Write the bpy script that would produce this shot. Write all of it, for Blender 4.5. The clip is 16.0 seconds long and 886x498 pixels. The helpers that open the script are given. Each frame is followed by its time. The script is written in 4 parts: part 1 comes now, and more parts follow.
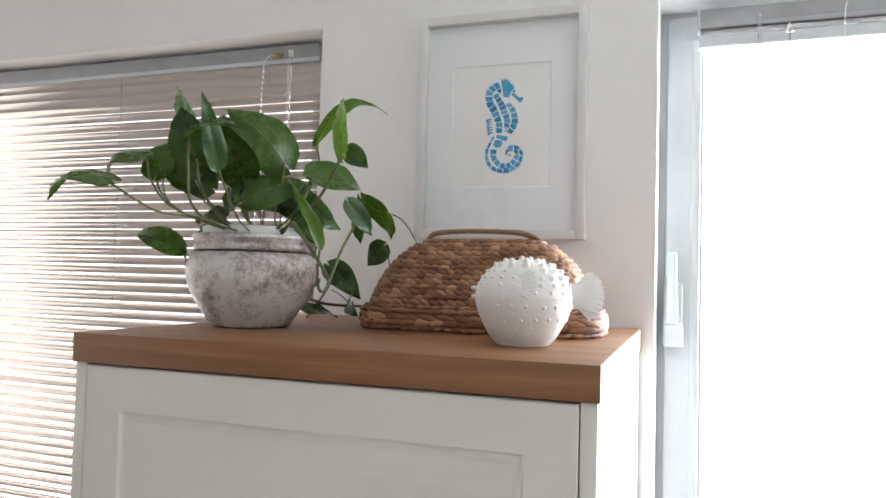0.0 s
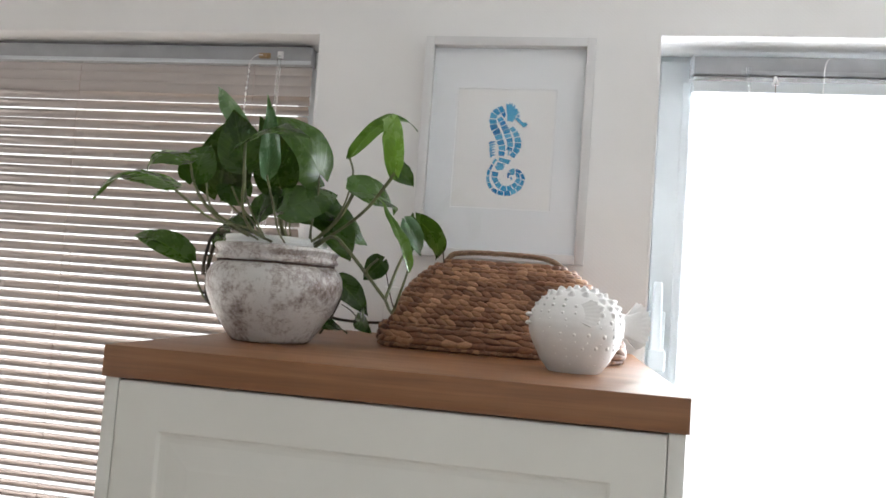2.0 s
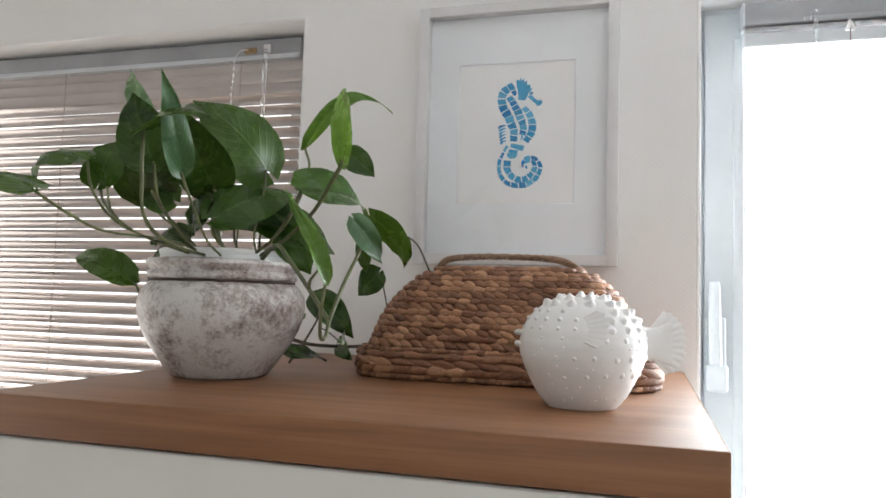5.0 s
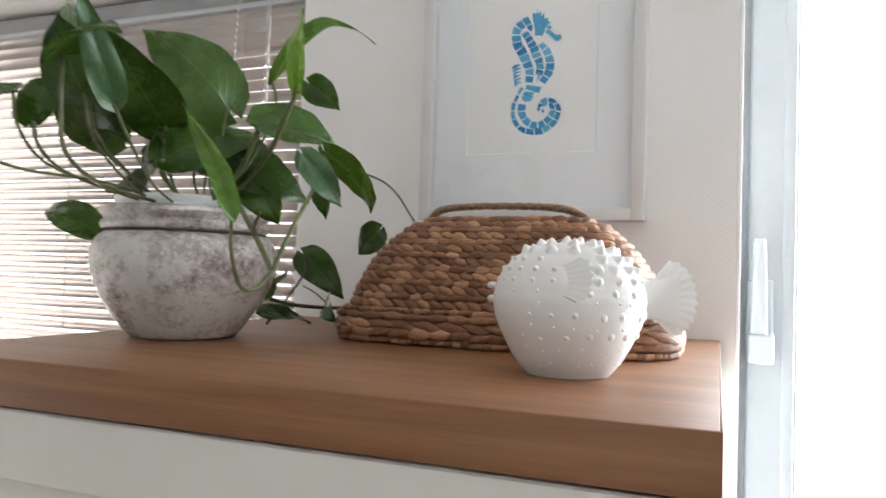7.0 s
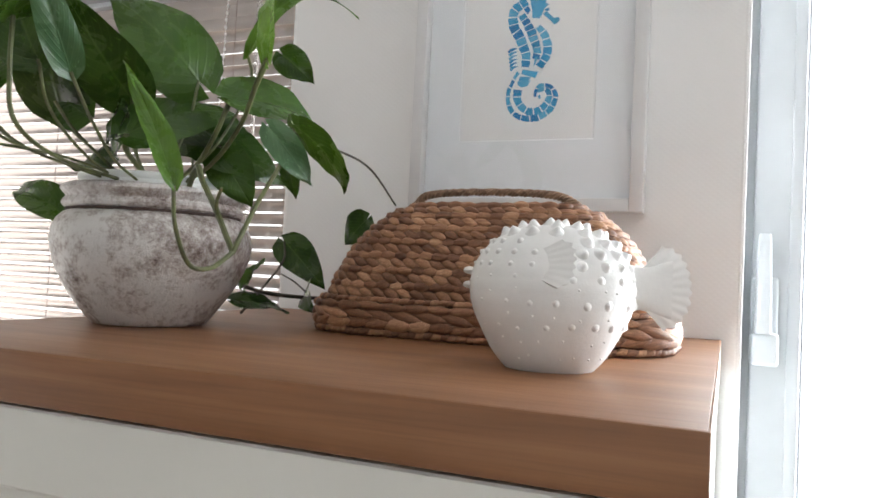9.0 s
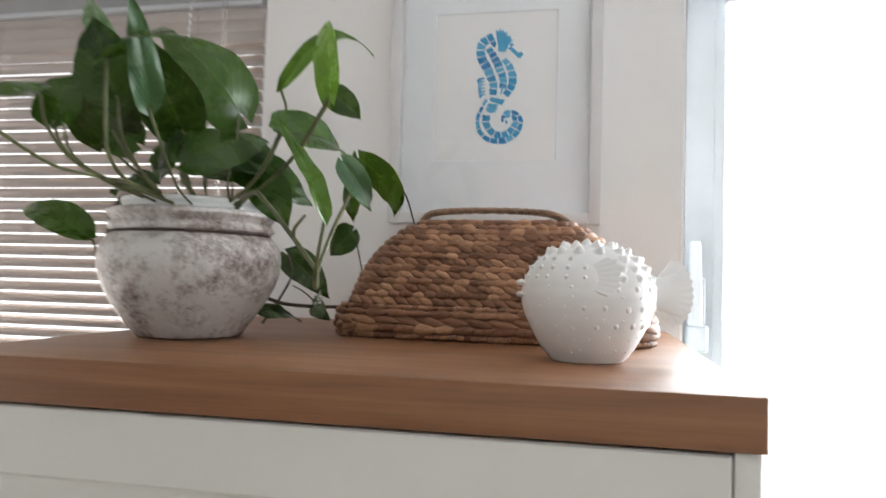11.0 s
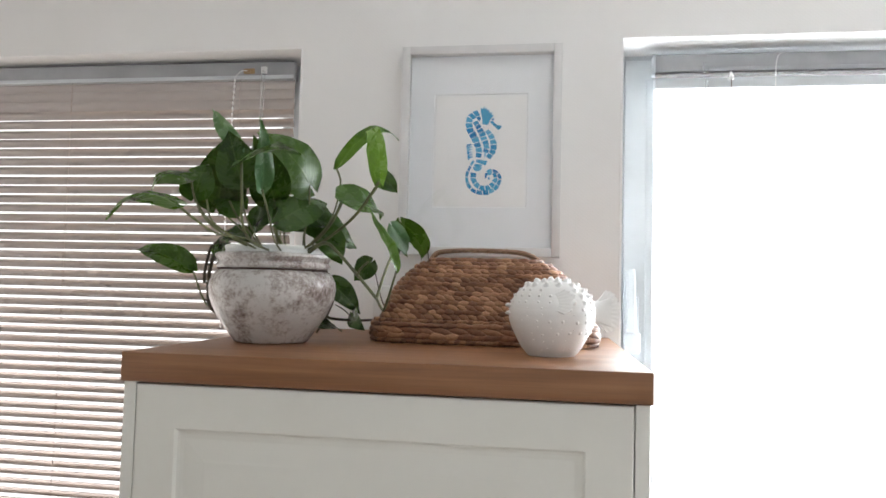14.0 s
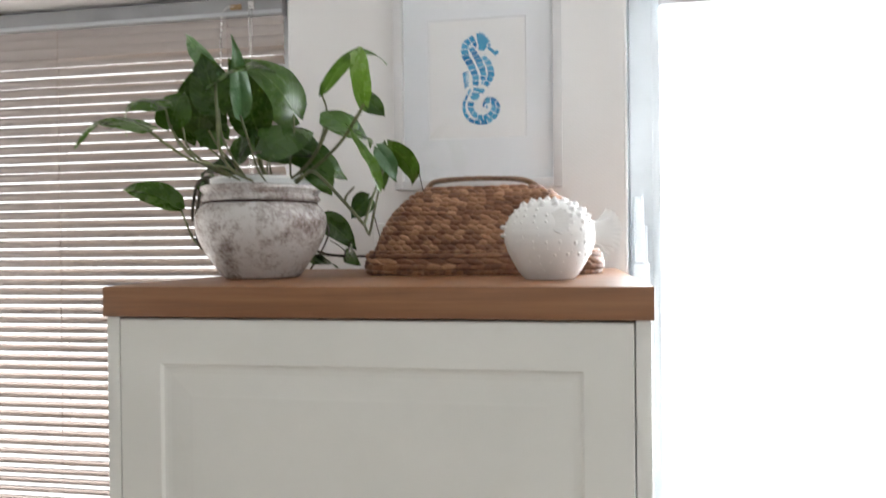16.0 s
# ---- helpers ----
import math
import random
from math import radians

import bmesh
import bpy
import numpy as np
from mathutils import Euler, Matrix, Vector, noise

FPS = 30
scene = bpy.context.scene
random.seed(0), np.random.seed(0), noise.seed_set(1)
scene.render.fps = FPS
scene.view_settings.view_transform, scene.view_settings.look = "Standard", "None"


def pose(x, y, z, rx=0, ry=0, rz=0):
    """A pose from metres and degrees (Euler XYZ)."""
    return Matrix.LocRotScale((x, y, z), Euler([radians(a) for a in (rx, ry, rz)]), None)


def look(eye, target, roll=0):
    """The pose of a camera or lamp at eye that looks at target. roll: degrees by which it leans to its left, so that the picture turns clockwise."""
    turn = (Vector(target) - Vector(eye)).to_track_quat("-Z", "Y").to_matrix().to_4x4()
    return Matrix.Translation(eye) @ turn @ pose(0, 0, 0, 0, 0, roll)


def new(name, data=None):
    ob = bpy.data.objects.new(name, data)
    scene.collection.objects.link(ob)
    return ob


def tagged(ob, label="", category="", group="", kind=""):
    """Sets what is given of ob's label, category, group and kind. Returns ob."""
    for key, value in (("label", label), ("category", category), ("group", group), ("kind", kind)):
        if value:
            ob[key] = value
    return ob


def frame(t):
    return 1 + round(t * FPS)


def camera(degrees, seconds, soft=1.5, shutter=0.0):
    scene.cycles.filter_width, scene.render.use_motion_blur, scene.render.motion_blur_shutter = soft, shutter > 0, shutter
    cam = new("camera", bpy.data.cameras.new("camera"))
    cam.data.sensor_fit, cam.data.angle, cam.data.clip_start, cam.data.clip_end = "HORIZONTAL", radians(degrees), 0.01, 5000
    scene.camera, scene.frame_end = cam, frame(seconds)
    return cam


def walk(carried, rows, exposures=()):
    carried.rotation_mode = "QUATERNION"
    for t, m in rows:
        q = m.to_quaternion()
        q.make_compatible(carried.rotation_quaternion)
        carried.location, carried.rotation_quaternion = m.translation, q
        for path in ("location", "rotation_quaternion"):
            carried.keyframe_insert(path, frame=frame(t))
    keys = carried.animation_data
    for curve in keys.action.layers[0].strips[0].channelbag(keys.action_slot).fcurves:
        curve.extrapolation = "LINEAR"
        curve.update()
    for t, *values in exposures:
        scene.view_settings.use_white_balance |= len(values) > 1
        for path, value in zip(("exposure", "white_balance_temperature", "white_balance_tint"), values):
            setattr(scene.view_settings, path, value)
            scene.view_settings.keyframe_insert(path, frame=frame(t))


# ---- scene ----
cam = camera(63.8, 16.0, soft=1.6, shutter=0.5)
PATH = [
    (0, (0.076, -0.681, 1.597), (-0.576, 1.207, 1.681), 1.5),
    (0.5, (0.045, -0.683, 1.599), (-0.541, 1.227, 1.697), 2.4),
    (1, (-0.022, -0.694, 1.601), (-0.492, 1.246, 1.709), 3.0),
    (1.5, (-0.088, -0.71, 1.602), (-0.433, 1.257, 1.71), 2.9),
    (2, (-0.132, -0.735, 1.605), (-0.467, 1.233, 1.728), 4.2),
    (2.5, (-0.126, -0.724, 1.608), (-0.427, 1.25, 1.713), 3.5),
    (3, (-0.099, -0.697, 1.616), (-0.514, 1.251, 1.798), 3.8),
    (3.5, (-0.086, -0.639, 1.616), (-0.534, 1.302, 1.786), 3.1),
    (4, (-0.082, -0.58, 1.623), (-0.531, 1.364, 1.763), 2.6),
    (4.2, (-0.079, -0.562, 1.62), (-0.55, 1.376, 1.769), 2.5),
    (6.3, (0.009, -0.445, 1.609), (-0.735, 1.41, 1.698), 1.1),
    (6.5, (0.017, -0.428, 1.602), (-0.776, 1.407, 1.677), 1.6),
    (7, (-0.004, -0.387, 1.595), (-0.726, 1.477, 1.664), 1.8),
    (7.5, (-0.027, -0.346, 1.586), (-0.623, 1.563, 1.639), 1.2),
    (8, (0.015, -0.332, 1.582), (-0.756, 1.513, 1.629), 2.5),
    (8.2, (0.033, -0.326, 1.583), (-0.785, 1.499, 1.63), 3.0),
    (10.3, (-0.134, -0.381, 1.583), (-0.499, 1.582, 1.709), 1.9),
    (10.5, (-0.152, -0.392, 1.576), (-0.464, 1.583, 1.642), 1.7),
    (11, (-0.111, -0.478, 1.589), (-0.514, 1.479, 1.671), 1.5),
    (11.5, (-0.05, -0.592, 1.595), (-0.593, 1.329, 1.718), 1.8),
    (12, (-0.032, -0.638, 1.594), (-0.522, 1.298, 1.703), 1.6),
    (12.5, (-0.075, -0.709, 1.608), (-0.471, 1.249, 1.706), 0.6),
    (13, (-0.11, -0.78, 1.607), (-0.483, 1.182, 1.719), 0.7),
    (13.5, (-0.111, -0.813, 1.606), (-0.461, 1.153, 1.723), 1.3),
    (14, (-0.116, -0.815, 1.607), (-0.412, 1.16, 1.718), 1.4),
    (14.5, (-0.118, -0.816, 1.604), (-0.448, 1.152, 1.745), 1.2),
    (15, (-0.118, -0.82, 1.602), (-0.437, 1.147, 1.763), 1.3),
    (15.5, (-0.109, -0.807, 1.587), (-0.441, 1.163, 1.691), 1.0),
    (16, (-0.088, -0.765, 1.565), (-0.434, 1.205, 1.555), -0.6),
]
EXPOSURE = [(0.0, 1.07), (1.5, 1.01), (4.0, 1.00), (6.5, 1.08), (10.5, 1.08), (11.5, 1.14), (13.0, 1.11), (16.0, 1.21)]
walk(cam, [(t, look(eye, target, roll)) for t, eye, target, roll in PATH], EXPOSURE)

# ---------------------------------------------------------------- world, sun, large lights
SUN_AZ, SUN_EL = 66.0, 36.0          # degrees: to the left of the wall's outward normal, above the horizon
world = bpy.data.worlds.new("sky")
scene.world = world
world.use_nodes = True
wn = world.node_tree.nodes
sky = wn.new("ShaderNodeTexSky")
sky.sky_type, sky.sun_disc = "NISHITA", False
sky.sun_elevation, sky.sun_rotation = radians(SUN_EL), radians(-SUN_AZ)
wn["Background"].inputs["Strength"].default_value = 0.05
world.node_tree.links.new(sky.outputs[0], wn["Background"].inputs["Color"])

sun_data = bpy.data.lights.new("sun", "SUN")
sun_data.energy, sun_data.angle, sun_data.color = 2.0, radians(0.6), (1.0, 0.85, 0.70)
sun = new("sun", sun_data)
sun_dir = Vector((-math.sin(radians(SUN_AZ)) * math.cos(radians(SUN_EL)), math.cos(radians(SUN_AZ)) * math.cos(radians(SUN_EL)), math.sin(radians(SUN_EL))))
sun.matrix_world = look(sun_dir * 20, (0, 0, 0))


def window_lamp(name, x, z, sx, sz, watts, colour, y=0.86):
    d = bpy.data.lights.new(name, "AREA")
    d.shape, d.size, d.size_y, d.energy, d.color = "RECTANGLE", sx, sz, watts, colour
    o = new(name, d)
    o.matrix_world = look((x, y, z), (x, y - 1, z))
    return o


window_lamp("daylight_right", 0.62, 1.50, 1.10, 1.15, 38.0, (0.93, 0.97, 1.0))
window_lamp("daylight_left", -1.40, 1.50, 1.45, 1.15, 6.0, (1.0, 0.96, 0.92))

# ---------------------------------------------------------------- materials


def node_mat(name):
    m = bpy.data.materials.new(name)
    m.use_nodes = True
    nt = m.node_tree
    return m, nt, nt.nodes["Principled BSDF"]


def N(nt, kind, **kw):
    n = nt.nodes.new(kind)
    for k, v in kw.items():
        if k in n.inputs:
            n.inputs[k].default_value = v
    return n


def ramp(nt, fac, stops):
    r = nt.nodes.new("ShaderNodeValToRGB")
    el = r.color_ramp.elements
    while len(el) < len(stops):
        el.new(0.5)
    for e, (p, c) in zip(el, stops):
        e.position, e.color = p, (*c, 1)
    nt.links.new(fac, r.inputs[0])
    return r.outputs[0]


def coords(nt, scale=(1, 1, 1), which="Object"):
    tc = nt.nodes.new("ShaderNodeTexCoord")
    mp = nt.nodes.new("ShaderNodeMapping")
    mp.inputs["Scale"].default_value = scale
    nt.links.new(tc.outputs[which], mp.inputs[0])
    return mp.outputs[0]


def noise_tex(nt, vec, scale, detail=4.0, rough=0.55, distortion=0.0):
    n = nt.nodes.new("ShaderNodeTexNoise")
    n.inputs["Scale"].default_value, n.inputs["Detail"].default_value = scale, detail
    n.inputs["Roughness"].default_value, n.inputs["Distortion"].default_value = rough, distortion
    nt.links.new(vec, n.inputs["Vector"])
    return n.outputs[0]


def mixc(nt, fac, a, b, mode="MIX"):
    m = nt.nodes.new("ShaderNodeMix")
    m.data_type, m.blend_type = "RGBA", mode
    for sock, v in ((m.inputs[0], fac), (m.inputs[6], a), (m.inputs[7], b)):
        if hasattr(v, "is_linked"):
            nt.links.new(v, sock)
        elif isinstance(v, (int, float)):
            sock.default_value = v
        else:
            sock.default_value = (*v, 1)
    return m.outputs[2]


def maths(nt, op, a, b=0.0, c=0.0):
    m = nt.nodes.new("ShaderNodeMath")
    m.operation = op
    for sock, v in zip(m.inputs, (a, b, c)):
        if hasattr(v, "is_linked"):
            nt.links.new(v, sock)
        else:
            sock.default_value = v
    return m.outputs[0]


def bump(nt, bsdf, height, strength, distance):
    b = nt.nodes.new("ShaderNodeBump")
    b.inputs["Strength"].default_value, b.inputs["Distance"].default_value = strength, distance
    nt.links.new(height, b.inputs["Height"])
    nt.links.new(b.outputs[0], bsdf.inputs["Normal"])


def painted(name, colour, rough=0.5, vary=0.05, scale=6.0, grain=0.0004, grain_scale=350.0, spec=0.5, coat=0.0):
    """Paint or plastic: large soft unevenness, fine grain."""
    m, nt, b = node_mat(name)
    v = coords(nt)
    big = noise_tex(nt, v, scale, 5, 0.6)
    dark = tuple(c * (1 - vary * 2.2) for c in colour)
    lite = tuple(min(c * (1 + vary * 0.6), 0.95) for c in colour)
    nt.links.new(ramp(nt, big, ((0.3, dark), (0.62, lite))), b.inputs["Base Color"])
    fine = noise_tex(nt, v, grain_scale, 3, 0.6)
    nt.links.new(maths(nt, "MULTIPLY_ADD", fine, 0.12, rough - 0.06), b.inputs["Roughness"])
    b.inputs["Specular IOR Level"].default_value = spec
    b.inputs["Coat Weight"].default_value = coat
    bump(nt, b, fine, 0.5, grain)
    return m


def wallpaper_mat():
    """White paint over a fine woven wall covering."""
    m, nt, b = node_mat("painted_woven_wallpaper")
    v = coords(nt)
    big = noise_tex(nt, v, 2.2, 5, 0.6)
    nt.links.new(ramp(nt, big, ((0.3, (0.785, 0.780, 0.775)), (0.7, (0.835, 0.833, 0.833)))), b.inputs["Base Color"])
    weave = []
    for sc in ((420, 420, 520), (-420, 420, 520)):
        w = nt.nodes.new("ShaderNodeTexWave")
        w.inputs["Scale"].default_value, w.inputs["Distortion"].default_value, w.inputs["Detail"].default_value = 0.16, 1.2, 1.5
        w.wave_type, w.bands_direction = "BANDS", "DIAGONAL"
        nt.links.new(coords(nt, sc), w.inputs["Vector"])
        weave.append(w.outputs["Fac"])
    h = maths(nt, "MULTIPLY", weave[0], weave[1])
    h = maths(nt, "MULTIPLY_ADD", noise_tex(nt, v, 60, 4), 0.7, h)
    bump(nt, b, h, 0.10, 0.0008)
    b.inputs["Roughness"].default_value = 0.62
    return m


def oak_mat():
    m, nt, b = node_mat("oiled_oak_laminate")
    v = coords(nt, (1.6, 16.0, 26.0))
    wob = noise_tex(nt, v, 1.6, 5, 0.6, 0.8)
    rings = nt.nodes.new("ShaderNodeTexWave")
    rings.wave_type, rings.bands_direction = "BANDS", "Z"
    rings.inputs["Scale"].default_value, rings.inputs["Distortion"].default_value = 0.9, 6.0
    rings.inputs["Detail"].default_value, rings.inputs["Detail Scale"].default_value = 3.0, 1.4
    nt.links.new(v, rings.inputs["Vector"])
    fib = noise_tex(nt, coords(nt, (7, 420, 420)), 1.0, 4, 0.7)
    base = ramp(nt, wob, ((0.3, (0.172, 0.068, 0.025)), (0.5, (0.232, 0.100, 0.039)), (0.72, (0.300, 0.142, 0.062))))
    base = mixc(nt, maths(nt, "MULTIPLY", rings.outputs["Fac"], 0.20), base, (0.175, 0.080, 0.035))
    base = mixc(nt, maths(nt, "MULTIPLY", ramp(nt, fib, ((0.48, (0, 0, 0)), (0.72, (1, 1, 1)))), 0.4), base, (0.13, 0.058, 0.026))
    nt.links.new(base, b.inputs["Base Color"])
    nt.links.new(maths(nt, "MULTIPLY_ADD", fib, 0.2, 0.38), b.inputs["Roughness"])
    b.inputs["Coat Weight"].default_value, b.inputs["Coat Roughness"].default_value = 0.12, 0.40
    bump(nt, b, fib, 0.25, 0.0005)
    return m


def pot_mat():
    """Brown clay under rubbed whitewash."""
    m, nt, b = node_mat("whitewashed_clay")
    v = coords(nt)
    patch = noise_tex(nt, v, 17.0, 4, 0.55, 0.5)
    blotch = noise_tex(nt, coords(nt, (1, 1, 1.25)), 46.0, 6, 0.70, 0.4)
    spots = noise_tex(nt, v, 190.0, 5, 0.75)
    fine = noise_tex(nt, v, 620.0, 3, 0.7)
    worn = maths(nt, "MULTIPLY_ADD", blotch, 0.55, maths(nt, "MULTIPLY_ADD", patch, 0.66, -0.055))
    worn = maths(nt, "MULTIPLY_ADD", spots, 0.52, maths(nt, "SUBTRACT", worn, 0.090))
    worn = maths(nt, "MULTIPLY_ADD", fine, 0.20, worn)
    sep = nt.nodes.new("ShaderNodeSeparateXYZ")
    nt.links.new(v, sep.inputs[0])
    rim = maths(nt, "SUBTRACT", 1.0, maths(nt, "MINIMUM", maths(nt, "MULTIPLY", maths(nt, "ABSOLUTE", maths(nt, "SUBTRACT", sep.outputs[2], 0.121)), 120.0), 1.0))
    worn = maths(nt, "SUBTRACT", worn, maths(nt, "MULTIPLY", rim, 0.075))
    col = ramp(nt, worn, ((0.62, (0.120, 0.085, 0.073)), (0.70, (0.27, 0.22, 0.20)), (0.78, (0.43, 0.385, 0.365)), (0.88, (0.65, 0.632, 0.615))))
    nt.links.new(col, b.inputs["Base Color"])
    nt.links.new(ramp(nt, worn, ((0.6, (0.7, 0.7, 0.7)), (0.9, (0.30, 0.30, 0.30)))), b.inputs["Roughness"])
    b.inputs["Coat Weight"].default_value, b.inputs["Coat Roughness"].default_value = 0.35, 0.22
    bump(nt, b, worn, 0.75, 0.0040)
    return m


def leaf_mat(name, lo, hi, vein, trans):
    m, nt, b = node_mat(name)
    uv = nt.nodes.new("ShaderNodeUVMap")
    sep = nt.nodes.new("ShaderNodeSeparateXYZ")
    nt.links.new(uv.outputs[0], sep.inputs[0])
    across = maths(nt, "ABSOLUTE", maths(nt, "SUBTRACT", sep.outputs[1], 0.5))
    side = maths(nt, "SINE", maths(nt, "MULTIPLY", maths(nt, "SUBTRACT", sep.outputs[0], maths(nt, "MULTIPLY", across, 0.75)), 62.0))
    side = maths(nt, "POWER", maths(nt, "MULTIPLY_ADD", side, 0.5, 0.5), 7.0)
    rib = maths(nt, "SUBTRACT", 1.0, maths(nt, "MINIMUM", maths(nt, "MULTIPLY", across, 30.0), 1.0))
    v = coords(nt)
    tone = noise_tex(nt, v, 38.0, 4, 0.6, 0.5)
    info = nt.nodes.new("ShaderNodeObjectInfo")
    col = ramp(nt, maths(nt, "MULTIPLY_ADD", info.outputs["Random"], 0.35, maths(nt, "MULTIPLY", tone, 0.75)), ((0.34, lo), (0.70, hi)))
    streak = noise_tex(nt, coords(nt, (1, 1, 1), "UV"), 7.0, 4, 0.6, 1.8)
    col = mixc(nt, ramp(nt, streak, ((0.60, (0, 0, 0)), (0.67, (0.6, 0.6, 0.6)))), col, tuple(c * 1.9 for c in hi))
    col = mixc(nt, maths(nt, "MULTIPLY", side, 0.11), col, vein)
    col = mixc(nt, maths(nt, "MULTIPLY", rib, 0.38), col, vein)
    nt.links.new(col, b.inputs["Base Color"])
    nt.links.new(maths(nt, "MULTIPLY_ADD", tone, 0.22, 0.16), b.inputs["Roughness"])
    b.inputs["Specular IOR Level"].default_value = 0.32
    bump(nt, b, maths(nt, "MULTIPLY_ADD", rib, -1.0, maths(nt, "MULTIPLY", side, -0.35)), 0.4, 0.0010)
    t = nt.nodes.new("ShaderNodeBsdfTranslucent")
    nt.links.new(mixc(nt, 0.6, col, (hi[0] * 3.2, hi[1] * 2.6, hi[2] * 1.2)), t.inputs[0])
    mix = nt.nodes.new("ShaderNodeMixShader")
    mix.inputs[0].default_value = trans
    nt.links.new(b.outputs[0], mix.inputs[1])
    nt.links.new(t.outputs[0], mix.inputs[2])
    nt.links.new(mix.outputs[0], nt.nodes["Material Output"].inputs[0])
    return m


def fibre_mat(name, stops, island=False):
    """Dried plant fibre, its tone differing from strand to strand."""
    m, nt, b = node_mat(name)
    if island:
        pick = nt.nodes.new("ShaderNodeNewGeometry").outputs["Random Per Island"]
    else:
        pick = nt.nodes.new("ShaderNodeObjectInfo").outputs["Random"]
    lines = noise_tex(nt, coords(nt, (3, 9, 9) if not island else (24, 260, 260)), 1.0, 5, 0.7)
    stain = noise_tex(nt, coords(nt, (1, 1, 1), "Generated"), 2.3, 3, 0.6)
    tone = maths(nt, "MULTIPLY_ADD", maths(nt, "SUBTRACT", lines, 0.5), 1.1, maths(nt, "MULTIPLY_ADD", maths(nt, "POWER", pick, 1.5), 0.56, 0.10))
    tone = maths(nt, "MULTIPLY_ADD", stain, 0.28, tone)
    nt.links.new(ramp(nt, tone, stops), b.inputs["Base Color"])
    b.inputs["Roughness"].default_value = 0.58
    bump(nt, b, lines, 0.6, 0.001)
    return m


def watercolour_mat():
    m, nt, b = node_mat("blue_watercolour")
    pick = nt.nodes.new("ShaderNodeNewGeometry").outputs["Random Per Island"]
    pool = noise_tex(nt, coords(nt), 150.0, 4, 0.6)
    tone = maths(nt, "MULTIPLY_ADD", pool, 0.6, maths(nt, "MULTIPLY", pick, 0.6))
    nt.links.new(ramp(nt, tone, ((0.28, (0.008, 0.175, 0.46)), (0.56, (0.035, 0.32, 0.58)), (0.85, (0.13, 0.45, 0.67)))), b.inputs["Base Color"])
    b.inputs["Roughness"].default_value = 0.8
    return m


def glass_mat(name, tint=(1, 1, 1), rough=0.0):
    m, nt, b = node_mat(name)
    b.inputs["Base Color"].default_value = (*tint, 1)
    b.inputs["Transmission Weight"].default_value, b.inputs["Roughness"].default_value, b.inputs["IOR"].default_value = 1.0, rough, 1.45
    return m


def thin_glass_mat(name):
    """A thin pane: clear, with a faint gloss."""
    m, nt, b = node_mat(name)
    gl, tr, mx, lw = (nt.nodes.new(k) for k in ("ShaderNodeBsdfGlossy", "ShaderNodeBsdfTransparent", "ShaderNodeMixShader", "ShaderNodeLayerWeight"))
    gl.inputs["Roughness"].default_value = 0.02
    nt.links.new(maths(nt, "MULTIPLY_ADD", maths(nt, "POWER", lw.outputs["Facing"], 5.0), 0.6, 0.025), mx.inputs[0])
    nt.links.new(tr.outputs[0], mx.inputs[1])
    nt.links.new(gl.outputs[0], mx.inputs[2])
    nt.links.new(mx.outputs[0], nt.nodes["Material Output"].inputs[0])
    return m


def glow_mat(name, colour, strength):
    m, nt, b = node_mat(name)
    e = nt.nodes.new("ShaderNodeEmission")
    e.inputs[0].default_value, e.inputs[1].default_value = (*colour, 1), strength
    nt.links.new(e.outputs[0], nt.nodes["Material Output"].inputs[0])
    return m


M_WALL = wallpaper_mat()
M_CEIL = painted("ceiling_paint", (0.80, 0.79, 0.78), 0.7)
M_FLOOR = painted("floor_laminate", (0.44, 0.38, 0.32), 0.4, 0.12)
M_OAK = oak_mat()
M_CAB = painted("cabinet_offwhite_lacquer", (0.69, 0.69, 0.65), 0.38, 0.02, 5.0, 0.00015)
M_DARK = painted("shadow_gap_black", (0.05, 0.048, 0.045), 0.7)
M_PVC = painted("window_white_pvc", (0.60, 0.637, 0.665), 0.35, 0.03, 9.0, 0.0001)
M_SEAL = painted("window_gasket_grey", (0.28, 0.30, 0.32), 0.6)
M_RAIL = painted("blind_rail_aluminium_grey", (0.37, 0.38, 0.40), 0.42, 0.06, 14.0, 0.0001)
M_SLAT = painted("blind_slat_enamel", (0.55, 0.50, 0.475), 0.15, 0.04, 3.0, 0.00005, 350.0, 0.9)
M_SLAT.node_tree.nodes["Principled BSDF"].inputs["Metallic"].default_value = 0.65
M_CORD = painted("blind_cord_brown", (0.15, 0.115, 0.10), 0.8)
M_BEAD = painted("bead_white_plastic", (0.82, 0.82, 0.82), 0.25)
M_CLEAR = glass_mat("clear_plastic_rod", (0.93, 0.95, 0.96), 0.08)
M_BRASS = painted("tilter_brass", (0.36, 0.24, 0.12), 0.4)
M_FRAME = painted("picture_frame_white", (0.67, 0.67, 0.675), 0.4, 0.03, 9.0, 0.0001)
M_MAT = painted("mat_board_cool_white", (0.820, 0.847, 0.880), 0.85, 0.015, 5.0, 0.0002)
M_PAPER = painted("print_paper_warm_white", (0.853, 0.858, 0.864), 0.85, 0.015, 5.0, 0.0002)
M_BLUE = watercolour_mat()
M_PANE = thin_glass_mat("picture_glass")
M_WINGLASS = thin_glass_mat("window_glass")
M_POT = pot_mat()
M_CLAY = painted("bare_brown_clay", (0.085, 0.055, 0.045), 0.85, 0.25, 60.0, 0.0008, 200.0)
M_INNER = painted("inner_pot_white_plastic", (0.80, 0.82, 0.81), 0.30, 0.03)
M_SOIL = painted("potting_soil", (0.05, 0.035, 0.025), 0.95, 0.3, 90.0, 0.003, 200.0)
M_LEAF = leaf_mat("pothos_leaf", (0.0065, 0.022, 0.004), (0.036, 0.085, 0.012), (0.10, 0.165, 0.05), 0.17)
